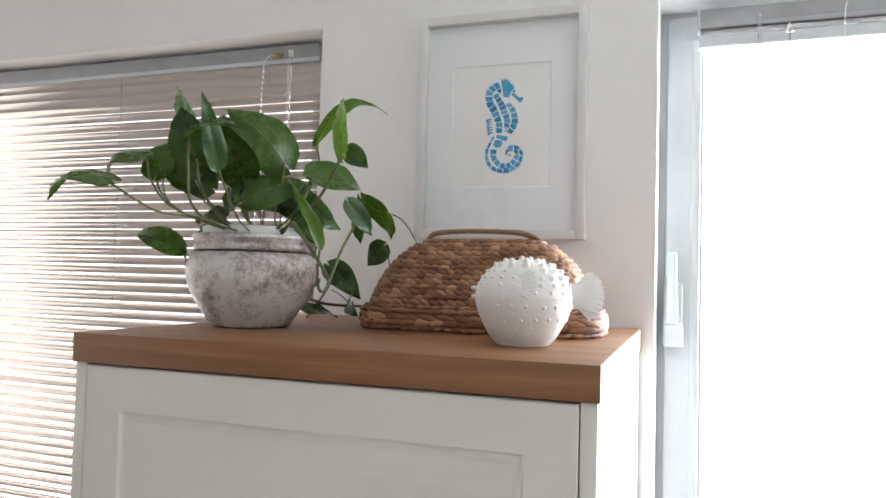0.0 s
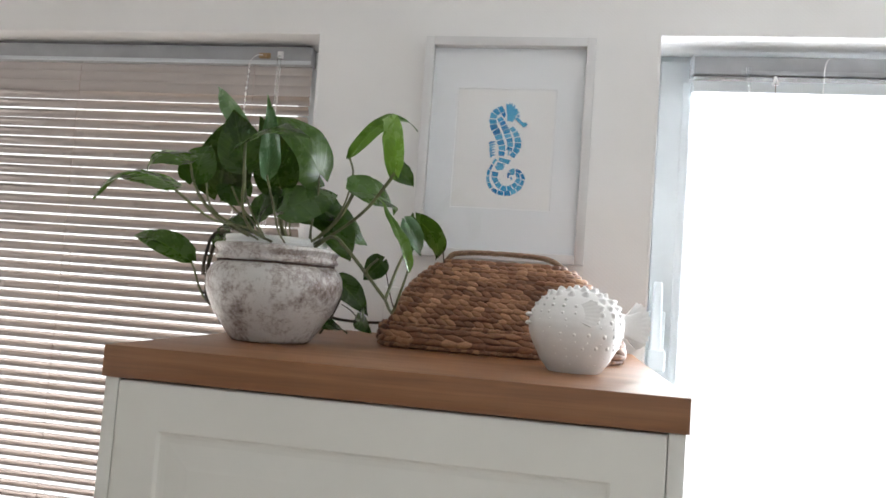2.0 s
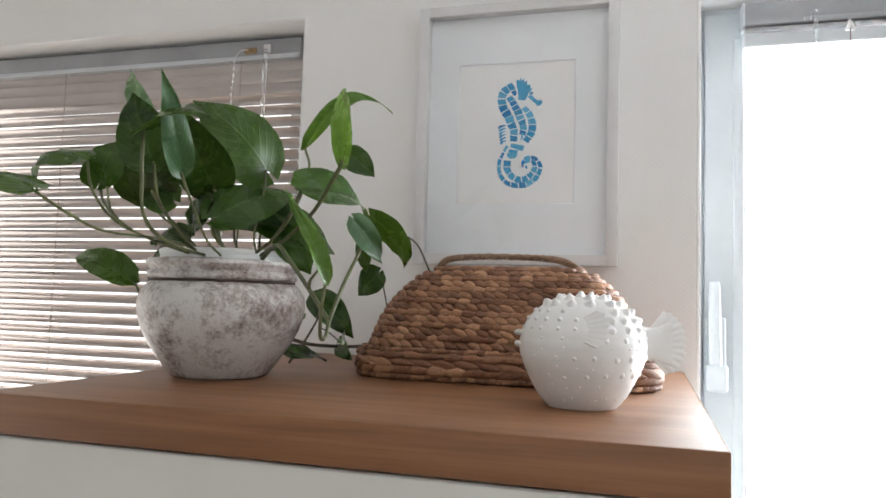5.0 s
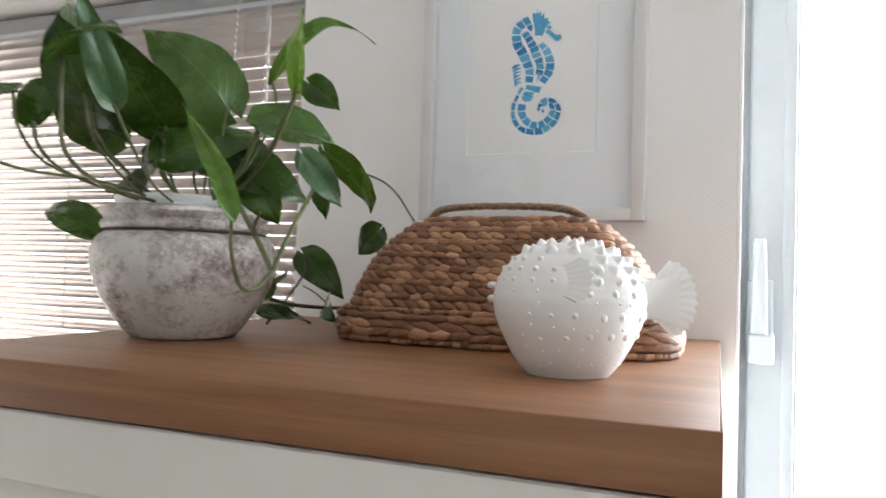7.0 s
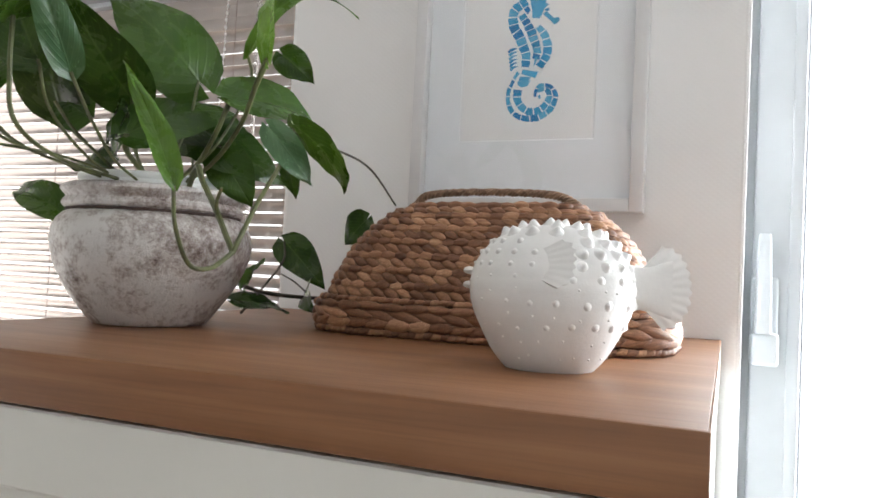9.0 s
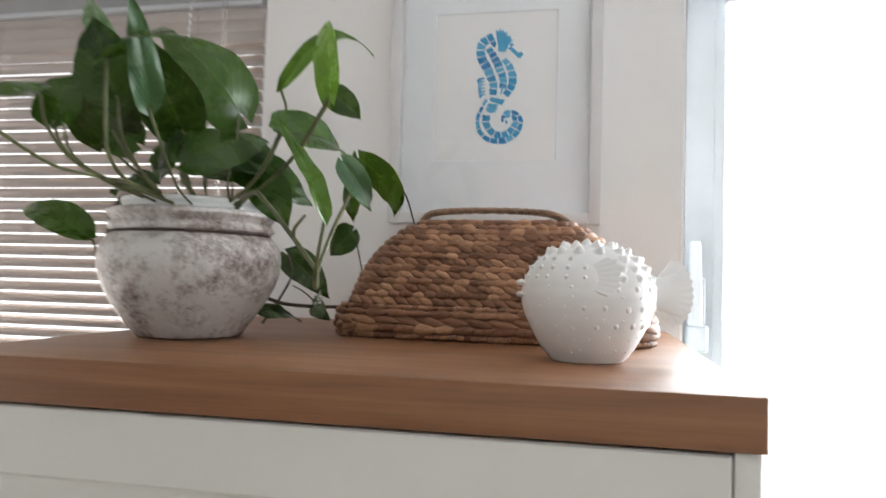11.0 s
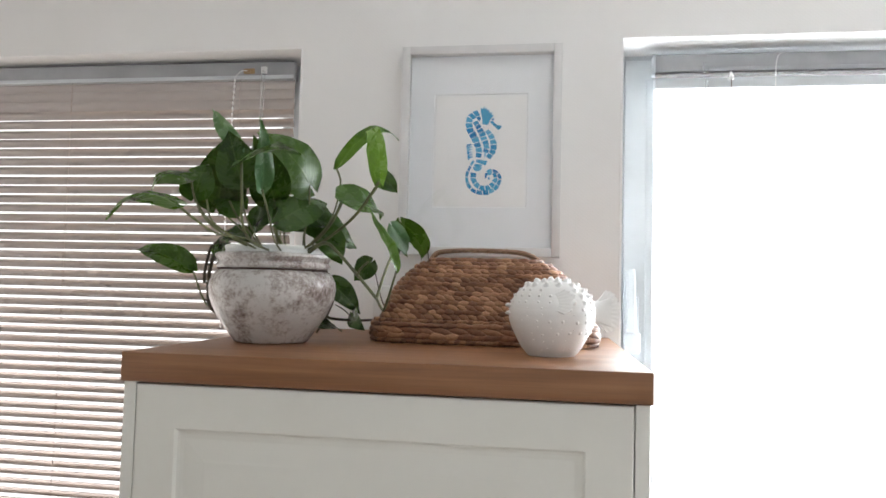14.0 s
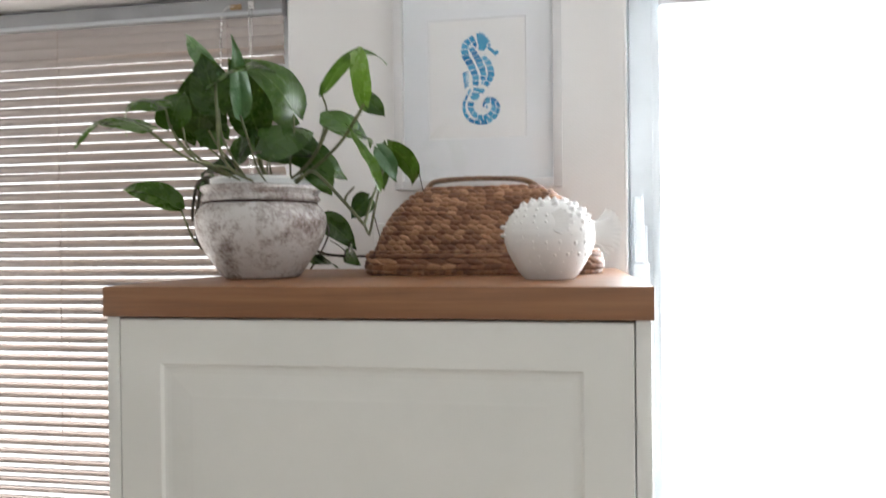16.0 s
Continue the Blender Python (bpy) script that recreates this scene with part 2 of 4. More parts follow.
M_YOUNG = leaf_mat("pothos_leaf_young", (0.018, 0.058, 0.008), (0.052, 0.116, 0.015), (0.13, 0.24, 0.06), 0.24)
# paler leaf green; the upright blade's gloss is put into this colour
M_PALE_SHEEN = leaf_mat("pothos_leaf_pale_sheen", (0.040, 0.100, 0.045), (0.085, 0.165, 0.085), (0.13, 0.22, 0.11), 0.16)
M_STEM = painted("pothos_stem", (0.095, 0.108, 0.038), 0.5, 0.25, 60.0)
M_STEMDARK = painted("pothos_aerial_root", (0.055, 0.045, 0.03), 0.7, 0.3, 80.0)
BROWNS = ((0.02, (0.082, 0.033, 0.019)), (0.36, (0.215, 0.098, 0.051)), (0.72, (0.395, 0.205, 0.112)), (1.0, (0.63, 0.41, 0.25)))
M_FIBRE = fibre_mat("water_hyacinth_fibre", BROWNS)
M_FIBRE_J = fibre_mat("water_hyacinth_fibre_joined", BROWNS, True)
M_ROPE = fibre_mat("twisted_rope_fibre", ((0.1, (0.145, 0.085, 0.050)), (0.9, (0.36, 0.225, 0.140))), True)
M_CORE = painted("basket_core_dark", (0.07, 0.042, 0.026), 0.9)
M_GLAZE = painted("white_ceramic_glaze", (0.770, 0.770, 0.760), 0.42, 0.03, 20.0, 0.0003, 260.0, 0.5, 0.05)
M_SOCKET = painted("socket_white_plastic", (0.78, 0.78, 0.77), 0.3)
M_HAZE = glow_mat("overexposed_daylight_haze", (0.97, 0.985, 1.0), 0.9)
# glow of the backdrop added beyond the unseen west doorway
M_DOOR_GLOW = glow_mat("unseen_doorway_glow", (1.0, 0.95, 0.90), 1.35)

# ---------------------------------------------------------------- mesh helpers


def finish(name, bm, mat, parent=None, label="", smooth=True, kind=""):
    me = bpy.data.meshes.new(name)
    bmesh.ops.recalc_face_normals(bm, faces=bm.faces)
    bm.to_mesh(me)
    bm.free()
    if smooth:
        for p in me.polygons:
            p.use_smooth = True
        me.set_sharp_from_angle(angle=radians(40))
    if mat:
        me.materials.append(mat)
    ob = new(name, me)
    if parent:
        ob.parent = parent
    if label or kind:
        tagged(ob, label=label, kind=kind)
    return ob


def part(name, bm, mat, parent, label="", smooth=True):
    return finish(name, bm, mat, parent, label, smooth)


def thing(name, label, category, group="", kind="", at=None):
    e = new(name)
    e.empty_display_size = 0.05
    if at is not None:
        e.matrix_world = at
    return tagged(e, label, category, group, kind)


def add_box(bm, x0, x1, y0, y1, z0, z1, bevel=0.0, seg=2):
    m = Matrix.Translation(((x0 + x1) / 2, (y0 + y1) / 2, (z0 + z1) / 2)) @ Matrix.Diagonal((x1 - x0, y1 - y0, z1 - z0, 1))
    vs = bmesh.ops.create_cube(bm, size=1, matrix=m)["verts"]
    if bevel:
        es = list({e for v in vs for e in v.link_edges})
        bmesh.ops.bevel(bm, geom=es, offset=bevel, segments=seg, affect="EDGES", profile=0.5)
    return bm


def box(x0, x1, y0, y1, z0, z1, bevel=0.0, seg=2):
    return add_box(bmesh.new(), x0, x1, y0, y1, z0, z1, bevel, seg)


def skin(bm, rings, closed=True, cap=False):
    """Quads between rings of points."""
    rows = [[bm.verts.new(p) for p in r] for r in rings]
    n = len(rows[0])
    for a, b in zip(rows, rows[1:]):
        for i in range(n if closed else n - 1):
            j = (i + 1) % n
            bm.faces.new((a[i], a[j], b[j], b[i]))
    if cap:
        bm.faces.new(rows[0])
        bm.faces.new(rows[-1])
    return rows


def lathe(profile, seg=64, bm=None):
    bm = bm or bmesh.new()
    skin(bm, [[(r * math.cos(2 * math.pi * i / seg), r * math.sin(2 * math.pi * i / seg), z) for i in range(seg)] for r, z in profile])
    return bm


def smooth_line(points, per=8):
    """Catmull-Rom through the points."""
    p = [Vector(q) for q in points]
    p = [2 * p[0] - p[1]] + p + [2 * p[-1] - p[-2]]
    out = []
    for i in range(1, len(p) - 2):
        for k in range(per):
            t = k / per
            a, b, c, d = p[i - 1], p[i], p[i + 1], p[i + 2]
            out.append(0.5 * ((2 * b) + (c - a) * t + (2 * a - 5 * b + 4 * c - d) * t * t + (3 * b - a - 3 * c + d) * t ** 3))
    out.append(p[-2].copy())
    return out


def add_tube(bm, points, r0, r1=None, sides=8, per=8):
    line = smooth_line(points, per) if per else [Vector(q) for q in points]
    r1 = r0 if r1 is None else r1
    up = Vector((0.13, 0.31, 0.94))
    rings = []
    for i, p in enumerate(line):
        d = (line[min(i + 1, len(line) - 1)] - line[max(i - 1, 0)]).normalized()
        s = d.cross(up)
        if s.length < 0.05:
            s = d.cross(Vector((1, 0, 0)))
        s.normalize()
        u = s.cross(d)
        r = r0 + (r1 - r0) * i / (len(line) - 1)
        rings.append([p + r * (math.cos(2 * math.pi * k / sides) * s + math.sin(2 * math.pi * k / sides) * u) for k in range(sides)])
    skin(bm, rings, True, True)
    return bm


def tube(points, r0, r1=None, sides=8, per=8):
    return add_tube(bmesh.new(), points, r0, r1, sides, per)


# ---------------------------------------------------------------- the room
WY = 0.600            # room face of the window wall
X0, X1, Y0, ZC = -2.7, 2.0, -3.2, 2.55
L0, L1, R0, R1 = -2.15, -0.641, 0.022, 1.25     # window openings along the wall
SILL, LT, RT = 0.90, 2.105, 2.109
DY0, DY1 = -0.38, 0.45                          # unseen doorway added in the west wall; its daylight brightens the slats

bm = bmesh.new()
for a in ((X0, L0, 0, ZC), (L0, L1, 0, SILL), (L0, L1, LT, ZC), (L1, R0, 0, ZC), (R0, R1, 0, SILL), (R0, R1, RT, ZC), (R1, X1, 0, ZC)):
    add_box(bm, a[0], a[1], WY, WY + 0.24, a[2], a[3])
bmesh.ops.remove_doubles(bm, verts=bm.verts, dist=1e-5)
tagged(finish("wall_north", bm, M_WALL, smooth=False), "white painted woven-texture wall with two deep window openings", "wall", kind="structure")
tagged(finish("wall_south", box(X0 - 0.1, X1 + 0.1, Y0 - 0.1, Y0, 0, ZC), M_WALL), "plain white painted wall closing the room", "wall", kind="structure")
bm = bmesh.new()
for a in ((Y0, DY0, 0, ZC), (DY0, DY1, 2.1, ZC), (DY1, WY + 0.24, 0, ZC)):
    add_box(bm, X0 - 0.1, X0, a[0], a[1], a[2], a[3])
bmesh.ops.remove_doubles(bm, verts=bm.verts, dist=1e-5)
tagged(finish("wall_west", bm, M_WALL, smooth=False), "plain white painted wall with an open doorway added out of view", "wall", kind="structure")
tagged(finish("wall_east", box(X1, X1 + 0.1, Y0, WY + 0.24, 0, ZC), M_WALL), "plain white painted wall closing the room", "wall", kind="structure")
tagged(finish("floor", box(X0 - 0.1, X1 + 0.1, Y0 - 0.1, WY + 0.24, -0.1, 0), M_FLOOR), "brown laminate floor of the room", "floor", kind="structure")
tagged(finish("ceiling", box(X0 - 0.1, X1 + 0.1, Y0 - 0.1, WY + 0.24, ZC, ZC + 0.1), M_CEIL), "plain white painted ceiling", "ceiling", kind="structure")
tagged(finish("backdrop", box(-14, 10, 9.0, 9.05, -5, 8), M_HAZE), "overexposed white daylight outside the windows", "backdrop", kind="structure")

tagged(finish("backdrop", box(-9.05, -9.0, -9, 8.9, -5, 4.2), M_DOOR_GLOW), "glowing white daylight backdrop added outside the unseen doorway", "backdrop", kind="structure")

# ---------------------------------------------------------------- windows
FY = 0.700            # room face of the window frames


def window(name, x0, x1, z0, z1, label):
    w = thing(name, label, "window", kind="structure")
    fr = bmesh.new()
    for a in ((x0 - 0.03, x0 + 0.014, z0 - 0.03, z1 + 0.03), (x1 - 0.014, x1 + 0.03, z0 - 0.03, z1 + 0.03)):
        add_box(fr, a[0], a[1], FY + 0.012, FY + 0.09, a[2], a[3], 0.003)
    for a in ((z0 - 0.03, z0 + 0.014), (z1 - 0.014, z1 + 0.03)):
        add_box(fr, x0 + 0.014, x1 - 0.014, FY + 0.014, FY + 0.09, a[0], a[1], 0.003)
    part("window_frame", fr, M_PVC, w)
    sx0, sx1, sz0, sz1 = x0 + 0.013, x1 - 0.013, z0 + 0.013, z1 - 0.013
    t = 0.056
    sash = bmesh.new()
    add_box(sash, sx0, sx0 + t, FY, FY + 0.075, sz0, sz1, 0.004)
    add_box(sash, sx1 - t, sx1, FY, FY + 0.075, sz0, sz1, 0.004)
    add_box(sash, sx0 + t - 0.002, sx1 - t + 0.002, FY + 0.001, FY + 0.075, sz0, sz0 + t, 0.004)
    add_box(sash, sx0 + t - 0.002, sx1 - t + 0.002, FY + 0.001, FY + 0.075, sz1 - t, sz1, 0.004)
    s = part("sash", sash, M_PVC, w)
    bead = bmesh.new()
    k = t - 0.012
    add_box(bead, sx0 + k, sx0 + t + 0.004, FY - 0.002, FY + 0.02, sz0 + k, sz1 - k, 0.002)
    add_box(bead, sx1 - t - 0.004, sx1 - k, FY - 0.002, FY + 0.02, sz0 + k, sz1 - k, 0.002)
    add_box(bead, sx0 + t + 0.004, sx1 - t - 0.004, FY - 0.002, FY + 0.02, sz0 + k, sz0 + t + 0.004, 0.002)
    add_box(bead, sx0 + t + 0.004, sx1 - t - 0.004, FY - 0.002, FY + 0.02, sz1 - t - 0.004, sz1 - k, 0.002)
    part("glazing_bead", bead, M_PVC, s)
    seal = bmesh.new()
    add_box(seal, sx0 + t + 0.0045, sx0 + t + 0.0075, FY + 0.012, FY + 0.03, sz0 + t, sz1 - t)
    add_box(seal, sx1 - t - 0.0075, sx1 - t - 0.0045, FY + 0.012, FY + 0.03, sz0 + t, sz1 - t)
    part("gasket", seal, M_SEAL, s)
    p = part("pane", box(sx0 + t - 0.004, sx1 - t + 0.004, FY + 0.034, FY + 0.038, sz0 + t - 0.004, sz1 - t + 0.004), M_WINGLASS, s)
    p.visible_shadow = False
    sill = box(x0, x1, WY - 0.02, FY + 0.012, z0 - 0.0, z0 + 0.022, 0.004)
    part("window_sill", sill, M_PVC, w)
    return w, s


window("window_1", L0, L1, SILL, LT, "white plastic window behind a lowered grey venetian blind")
win_r, sash_r = window("window_2", R0, R1, SILL, RT, "white plastic window with lever handle, blind pulled up")

# lever handle, turned upright
hx = 0.0505
esc = bmesh.new()
add_box(esc, hx - 0.017, hx + 0.017, FY - 0.012, FY - 0.0005, 1.486, 1.600, 0.004, 3)
han = part("window_handle", esc, M_PVC, sash_r, "white plastic lever handle turned upright")
lev = bmesh.new()
add_box(lev, hx - 0.0155, hx + 0.0175, FY - 0.036, FY - 0.012, 1.486, 1.528, 0.005, 3)
rings = []
for z, w, d in ((1.527, 0.0108, 0.011), (1.545, 0.0105, 0.010), (1.60, 0.0092, 0.008), (1.645, 0.0082, 0.007), (1.653, 0.0076, 0.0062), (1.656, 0.0065, 0.004)):
    rings.append([(hx - 0.002 + w * math.copysign(abs(math.cos(a)) ** 0.5, math.cos(a)), FY - 0.030 + d * math.copysign(abs(math.sin(a)) ** 0.5, math.sin(a)), z)
                  for a in (2 * math.pi * i / 20 for i in range(20))])
skin(lev, rings, True, True)
part("lever", lev, M_PVC, han)

for nm, pts in (("trim", [(R0 - 0.0035, WY + 0.0035, SILL), (R0 - 0.0035, WY + 0.0035, 1.5), (R0 - 0.0035, WY + 0.0035, RT + 0.0035)]),
                ("trim", [(L1 + 0.0035, WY + 0.0035, SILL), (L1 + 0.0035, WY + 0.0035, 1.5), (L1 + 0.0035, WY + 0.0035, LT + 0.0035)]),
                ("trim", [(R0 - 0.0035, WY + 0.0035, RT + 0.0035), (0.6, WY + 0.0035, RT + 0.0035), (R1, WY + 0.0035, RT + 0.0035)]),
                ("trim", [(L0, WY + 0.0035, LT + 0.0035), (-1.4, WY + 0.0035, LT + 0.0035), (L1 + 0.0035, WY + 0.0035, LT + 0.0035)])):
    tagged(finish(nm, tube(pts, 0.0041, sides=12, per=2), M_WALL), "rounded white plaster edge of a window opening", "trim", kind="structure")

# ---------------------------------------------------------------- venetian blinds
SY, PITCH, SLAT_W, TILT_S = 0.668, 0.02145, 0.0194, -27.0


def slat_mesh(x0, x1, tilt, name="slat", wide=SLAT_W, high=-0.0020):
    """A shallow curved enamelled strip, its hollow side to the room."""
    bm = bmesh.new()
    rings = []
    n = 6
    c, s = math.cos(radians(tilt)), math.sin(radians(tilt))
    for x in (x0, x1):
        top, bot = [], []
        for i in range(n + 1):
            u = (i / n - 0.5) * wide
            crown = high * (1 - (2 * u / wide) ** 2)
            for lst, k in ((top, crown), (bot, crown - 0.0004)):
                y, z = u * s - k * c, u * c + k * s
                lst.append((x, y, z))
        rings.append(top + bot[::-1])
    skin(bm, rings, True, True)
    me = bpy.data.meshes.new(name)
    bmesh.ops.recalc_face_normals(bm, faces=bm.faces)
    bm.to_mesh(me)
    bm.free()
    for p in me.polygons:
        p.use_smooth = True
    me.set_sharp_from_angle(angle=radians(50))
    me.materials.append(M_SLAT)
    return me


blind = thing("venetian_blind", "lowered grey-white venetian blind with nearly closed slats", "blind", "window blinds")
BX0, BX1 = L0 + 0.03, -0.676
rail = bmesh.new()
add_box(rail, BX0, BX1, SY - 0.014, SY + 0.014, 2.058, 2.097, 0.002)
hr = part("headrail", rail, M_RAIL, blind, "grey aluminium headrail")
part("rail_lip", box(BX0, BX1, SY - 0.0165, SY - 0.0145, 2.058, 2.0665, 0.0008), M_PVC, hr, "pale lip along the headrail")
slat_data = slat_mesh(BX0 + 0.004, BX1 - 0.002, TILT_S)
slat_shut = slat_mesh(BX0 + 0.004, BX1 - 0.002, -8.0, "slat_shut", 0.0232)
z, k = 2.049, 0
rng = random.Random(5)
while z > 0.97:
    o = new("slat", slat_shut if k < 3 else slat_data)
    o.parent = blind
    o.matrix_local = pose(0, SY + rng.uniform(-0.0004, 0.0004), z + rng.uniform(-0.0002, 0.0002), rng.uniform(-0.4, 0.4), rng.uniform(-0.03, 0.03), 0)
    z -= PITCH
    k += 1
part("bottom_rail", box(BX0 + 0.004, BX1 - 0.002, SY - 0.013, SY + 0.013, z - 0.006, z + 0.010, 0.003), M_RAIL, blind)
for lx in (-2.0, -1.208, -0.80):
    lad = bmesh.new()
    for dy in (-0.0125, 0.0125):
        add_tube(lad, [(lx, SY + dy, 2.058), (lx + 0.002, SY + dy, 1.5), (lx, SY + dy, z)], 0.0006, sides=5, per=2)
    part("ladder_cord", lad, M_CORD, blind)
# tilt mechanism, wand and beaded cord
part("tilter", add_box(box(-0.790, -0.764, SY - 0.021, SY - 0.0165, 2.069, 2.081, 0.002), -0.782, -0.772, SY - 0.027, SY - 0.021, 2.071, 2.077, 0.001), M_BRASS, hr, "small brass-coloured tilt mechanism")
part("cord_lock", box(-0.748, -0.735, SY - 0.024, SY - 0.0165, 2.068, 2.084, 0.002), M_BEAD, hr)
part("wand", tube([(-0.741, SY - 0.026, 2.072), (-0.744, SY - 0.024, 1.8), (-0.745, SY - 0.022, 1.48)], 0.0040, sides=8, per=4), M_CLEAR, blind, "clear plastic tilt wand")
part("wand_hook", tube([(-0.777, SY - 0.026, 2.074), (-0.79, SY - 0.030, 2.072), (-0.805, SY - 0.028, 2.060)], 0.0009, sides=6), M_BEAD, blind)
beads = bmesh.new()
for i in range(44):
    bz = 2.052 - i * 0.0125
    p = Matrix.Translation((-0.806 - 0.010 * math.sin(i * 0.045), SY - 0.027 + 0.001 * math.sin(i), bz)) @ Matrix.Diagonal((0.0025, 0.0025, 0.0042, 1))
    bmesh.ops.create_icosphere(beads, subdivisions=1, radius=1, matrix=p)
add_tube(beads, [(-0.806 - 0.010 * math.sin(i * 0.45), SY - 0.027, 2.055 - i * 0.125) for i in range(5)], 0.0005, sides=5, per=4)
part("pull_cord", beads, M_BEAD, blind, "white beaded pull cord")

rblind = thing("venetian_blind", "grey venetian blind pulled up into a tight stack", "blind", "window blinds")
RX0, RX1, RY = 0.090, R1 - 0.03, 0.668
rail = bmesh.new()
add_box(rail, RX0, RX1, RY - 0.014, RY + 0.014, 2.0570, 2.0910, 0.002)
rhr = part("headrail", rail, M_RAIL, rblind, "grey aluminium headrail")
lip = bmesh.new()
add_box(lip, RX0 + 0.085, RX1, RY - 0.0175, RY - 0.0145, 2.0550, 2.0630, 0.001)
part("rail_lip", lip, M_RAIL, rhr)
part("end_cap", box(RX0 - 0.003, RX0 + 0.001, RY - 0.017, RY + 0.016, 2.0540, 2.0920, 0.001), M_PVC, rhr)
stack_slat = slat_mesh(RX0 + 0.003, RX1 - 0.003, 84.0, "slat_stacked", high=0.0020)
for i in range(6):
    o = new("slat", stack_slat)
    o.parent = rblind
    o.matrix_local = pose(0, RY + rng.uniform(-0.001, 0.001), 2.0548 - i * 0.00185, rng.uniform(-1, 1), 0, 0)
part("bottom_rail", box(RX0, RX1, RY - 0.0125, RY + 0.0125, 2.0220, 2.0445, 0.003, 3), M_PVC, rblind)
part("tilter", add_box(box(0.183, 0.194, RY - 0.023, RY - 0.018, 2.0530, 2.0710, 0.002), 0.1855, 0.1915, RY - 0.028, RY - 0.023, 2.0310, 2.0530, 0.0015), M_CLEAR, rhr)
part("wand", tube([(0.188, RY - 0.026, 2.0360), (0.1885, RY - 0.026, 2.0270), (0.189, RY - 0.026, 2.0170)], 0.003, sides=8, per=3), M_CLEAR, rblind)
cl = bmesh.new()
for dx in (-0.004, 0.004):
    add_tube(cl, [(0.236, RY - 0.018, 2.0530), (0.236 + dx * 0.6, RY - 0.022, 2.0430), (0.236 + dx, RY - 0.022, 2.0350)], 0.0016, 0.0034, sides=7)
part("cord_lock", cl, M_BEAD, rhr)
part("lift_cord", tube([(0.236, RY - 0.022, 2.0370), (0.2362, RY - 0.022, 2.0290), (0.236, RY - 0.022, 2.0200)], 0.0008, sides=6, per=3), M_CORD, rblind)
part("loop_cord", tube([(0.338, RY - 0.018, 2.0910), (0.325, RY - 0.022, 2.0830), (0.320, RY - 0.023, 2.0660), (0.3195, RY - 0.022, 2.0410), (0.319, RY - 0.021, 2.0170)], 0.0009, sides=6), M_BEAD, rblind)

# ---------------------------------------------------------------- tall cabinet and worktop
TOPZ, THK = 1.520, 0.0355
cab = thing("tall_cabinet", "tall off-white kitchen cabinet with framed panel door", "cabinet")
CZ = TOPZ - THK - 0.0005
carc = bmesh.new()
add_box(carc, -0.6155, -0.0195, 0.026, WY - 0.004, 0.09, CZ)
part("body", carc, M_CAB, cab)
part("side_panel", box(-0.6325, -0.6160, 0.004, WY - 0.003, 0.0, CZ, 0.0012), M_CAB, cab)
part("side_panel", box(-0.0190, -0.0025, 0.004, WY - 0.003, 0.0, CZ, 0.0012), M_CAB, cab)
part("plinth", box(-0.6155, -0.0195, 0.06, 0.08, 0.0, 0.09), M_CAB, cab)
# black sheet behind the door; the gaps' shade is put into its colour
part("shadow_gap", box(-0.6155, -0.0195, 0.0235, 0.0255, 0.09, CZ), M_DARK, cab)


def panel_door(x0, x1, z0, z1, y):
    """A framed door front: flat border, a moulded groove, a raised bevelled field."""
    bm = bmesh.new()
    prof = ((0.0, 0.020), (0.0, 0.0015), (0.0015, 0.0), (0.0520, 0.0), (0.0535, 0.0012), (0.0552, 0.0032), (0.0585, 0.0038), (0.064, 0.0040), (0.088, 0.0026), (0.0915, 0.0023))
    rings = [[(x0 + i, y + d, z0 + i), (x1 - i, y + d, z0 + i), (x1 - i, y + d, z1 - i), (x0 + i, y + d, z1 - i)] for i, d in prof]
    rows = skin(bm, rings)
    bm.faces.new(rows[-1])
    bm.faces.new(rows[0])
    return bm


part("door", panel_door(-0.6150, -0.0203, 0.10, CZ - 0.0022, 0.003), M_CAB, cab, smooth=False)

top = thing("worktop", "oak-look wooden worktop lying on the tall cabinet", "worktop")
part("board", box(-0.6335, -0.0015, 0.0015, WY - 0.001, TOPZ - THK, TOPZ, 0.0006, 2), M_OAK, top)
part("front_edge", box(-0.635, 0.0, 0.0, 0.00145, TOPZ - THK, TOPZ - 0.0002, 0.0006, 2), M_OAK, top, "oak-look edge strip along the front")
for ex in (-0.635, -0.00145):
    part("side_edge", box(ex, ex + 0.00145, 0.0015, WY - 0.001, TOPZ - THK, TOPZ - 0.0002, 0.0006, 2), M_OAK, top)

# ---------------------------------------------------------------- wall socket behind the basket
so = thing("wall_socket", "white plastic wall socket on the wall above the worktop", "socket")
part("cover_plate", box(-0.466, -0.386, WY - 0.011, WY - 0.0005, 1.530, 1.610, 0.003, 3), M_SOCKET, so)
sk = lathe(((0.0215, 0.0), (0.0215, 0.004), (0.0195, 0.005), (0.0190, -0.004)), 32)
bmesh.ops.transform(sk, matrix=pose(-0.426, WY - 0.0105, 1.570, 90), verts=sk.verts)
part("socket_ring", sk, M_SOCKET, so)

# ---------------------------------------------------------------- framed picture
PX0, PX1, PZ0, PZ1, PY = -0.4165, -0.0965, 1.673, 2.0935, 0.580
pic = thing("framed_picture", "white-framed print of a blue mosaic seahorse hanging on the wall", "picture")
for nm, a in (("side", (PX0, PX0 + 0.0165, PZ0, PZ1)), ("side", (PX1 - 0.0165, PX1, PZ0, PZ1)), ("rail", (PX0 + 0.0165, PX1 - 0.0165, PZ0, PZ0 + 0.0165)), ("rail", (PX0 + 0.0165, PX1 - 0.0165, PZ1 - 0.0165, PZ1))):
    part("frame_" + nm, box(a[0], a[1], PY - 0.008, WY - 0.0005, a[2], a[3], 0.0008), M_FRAME, pic)
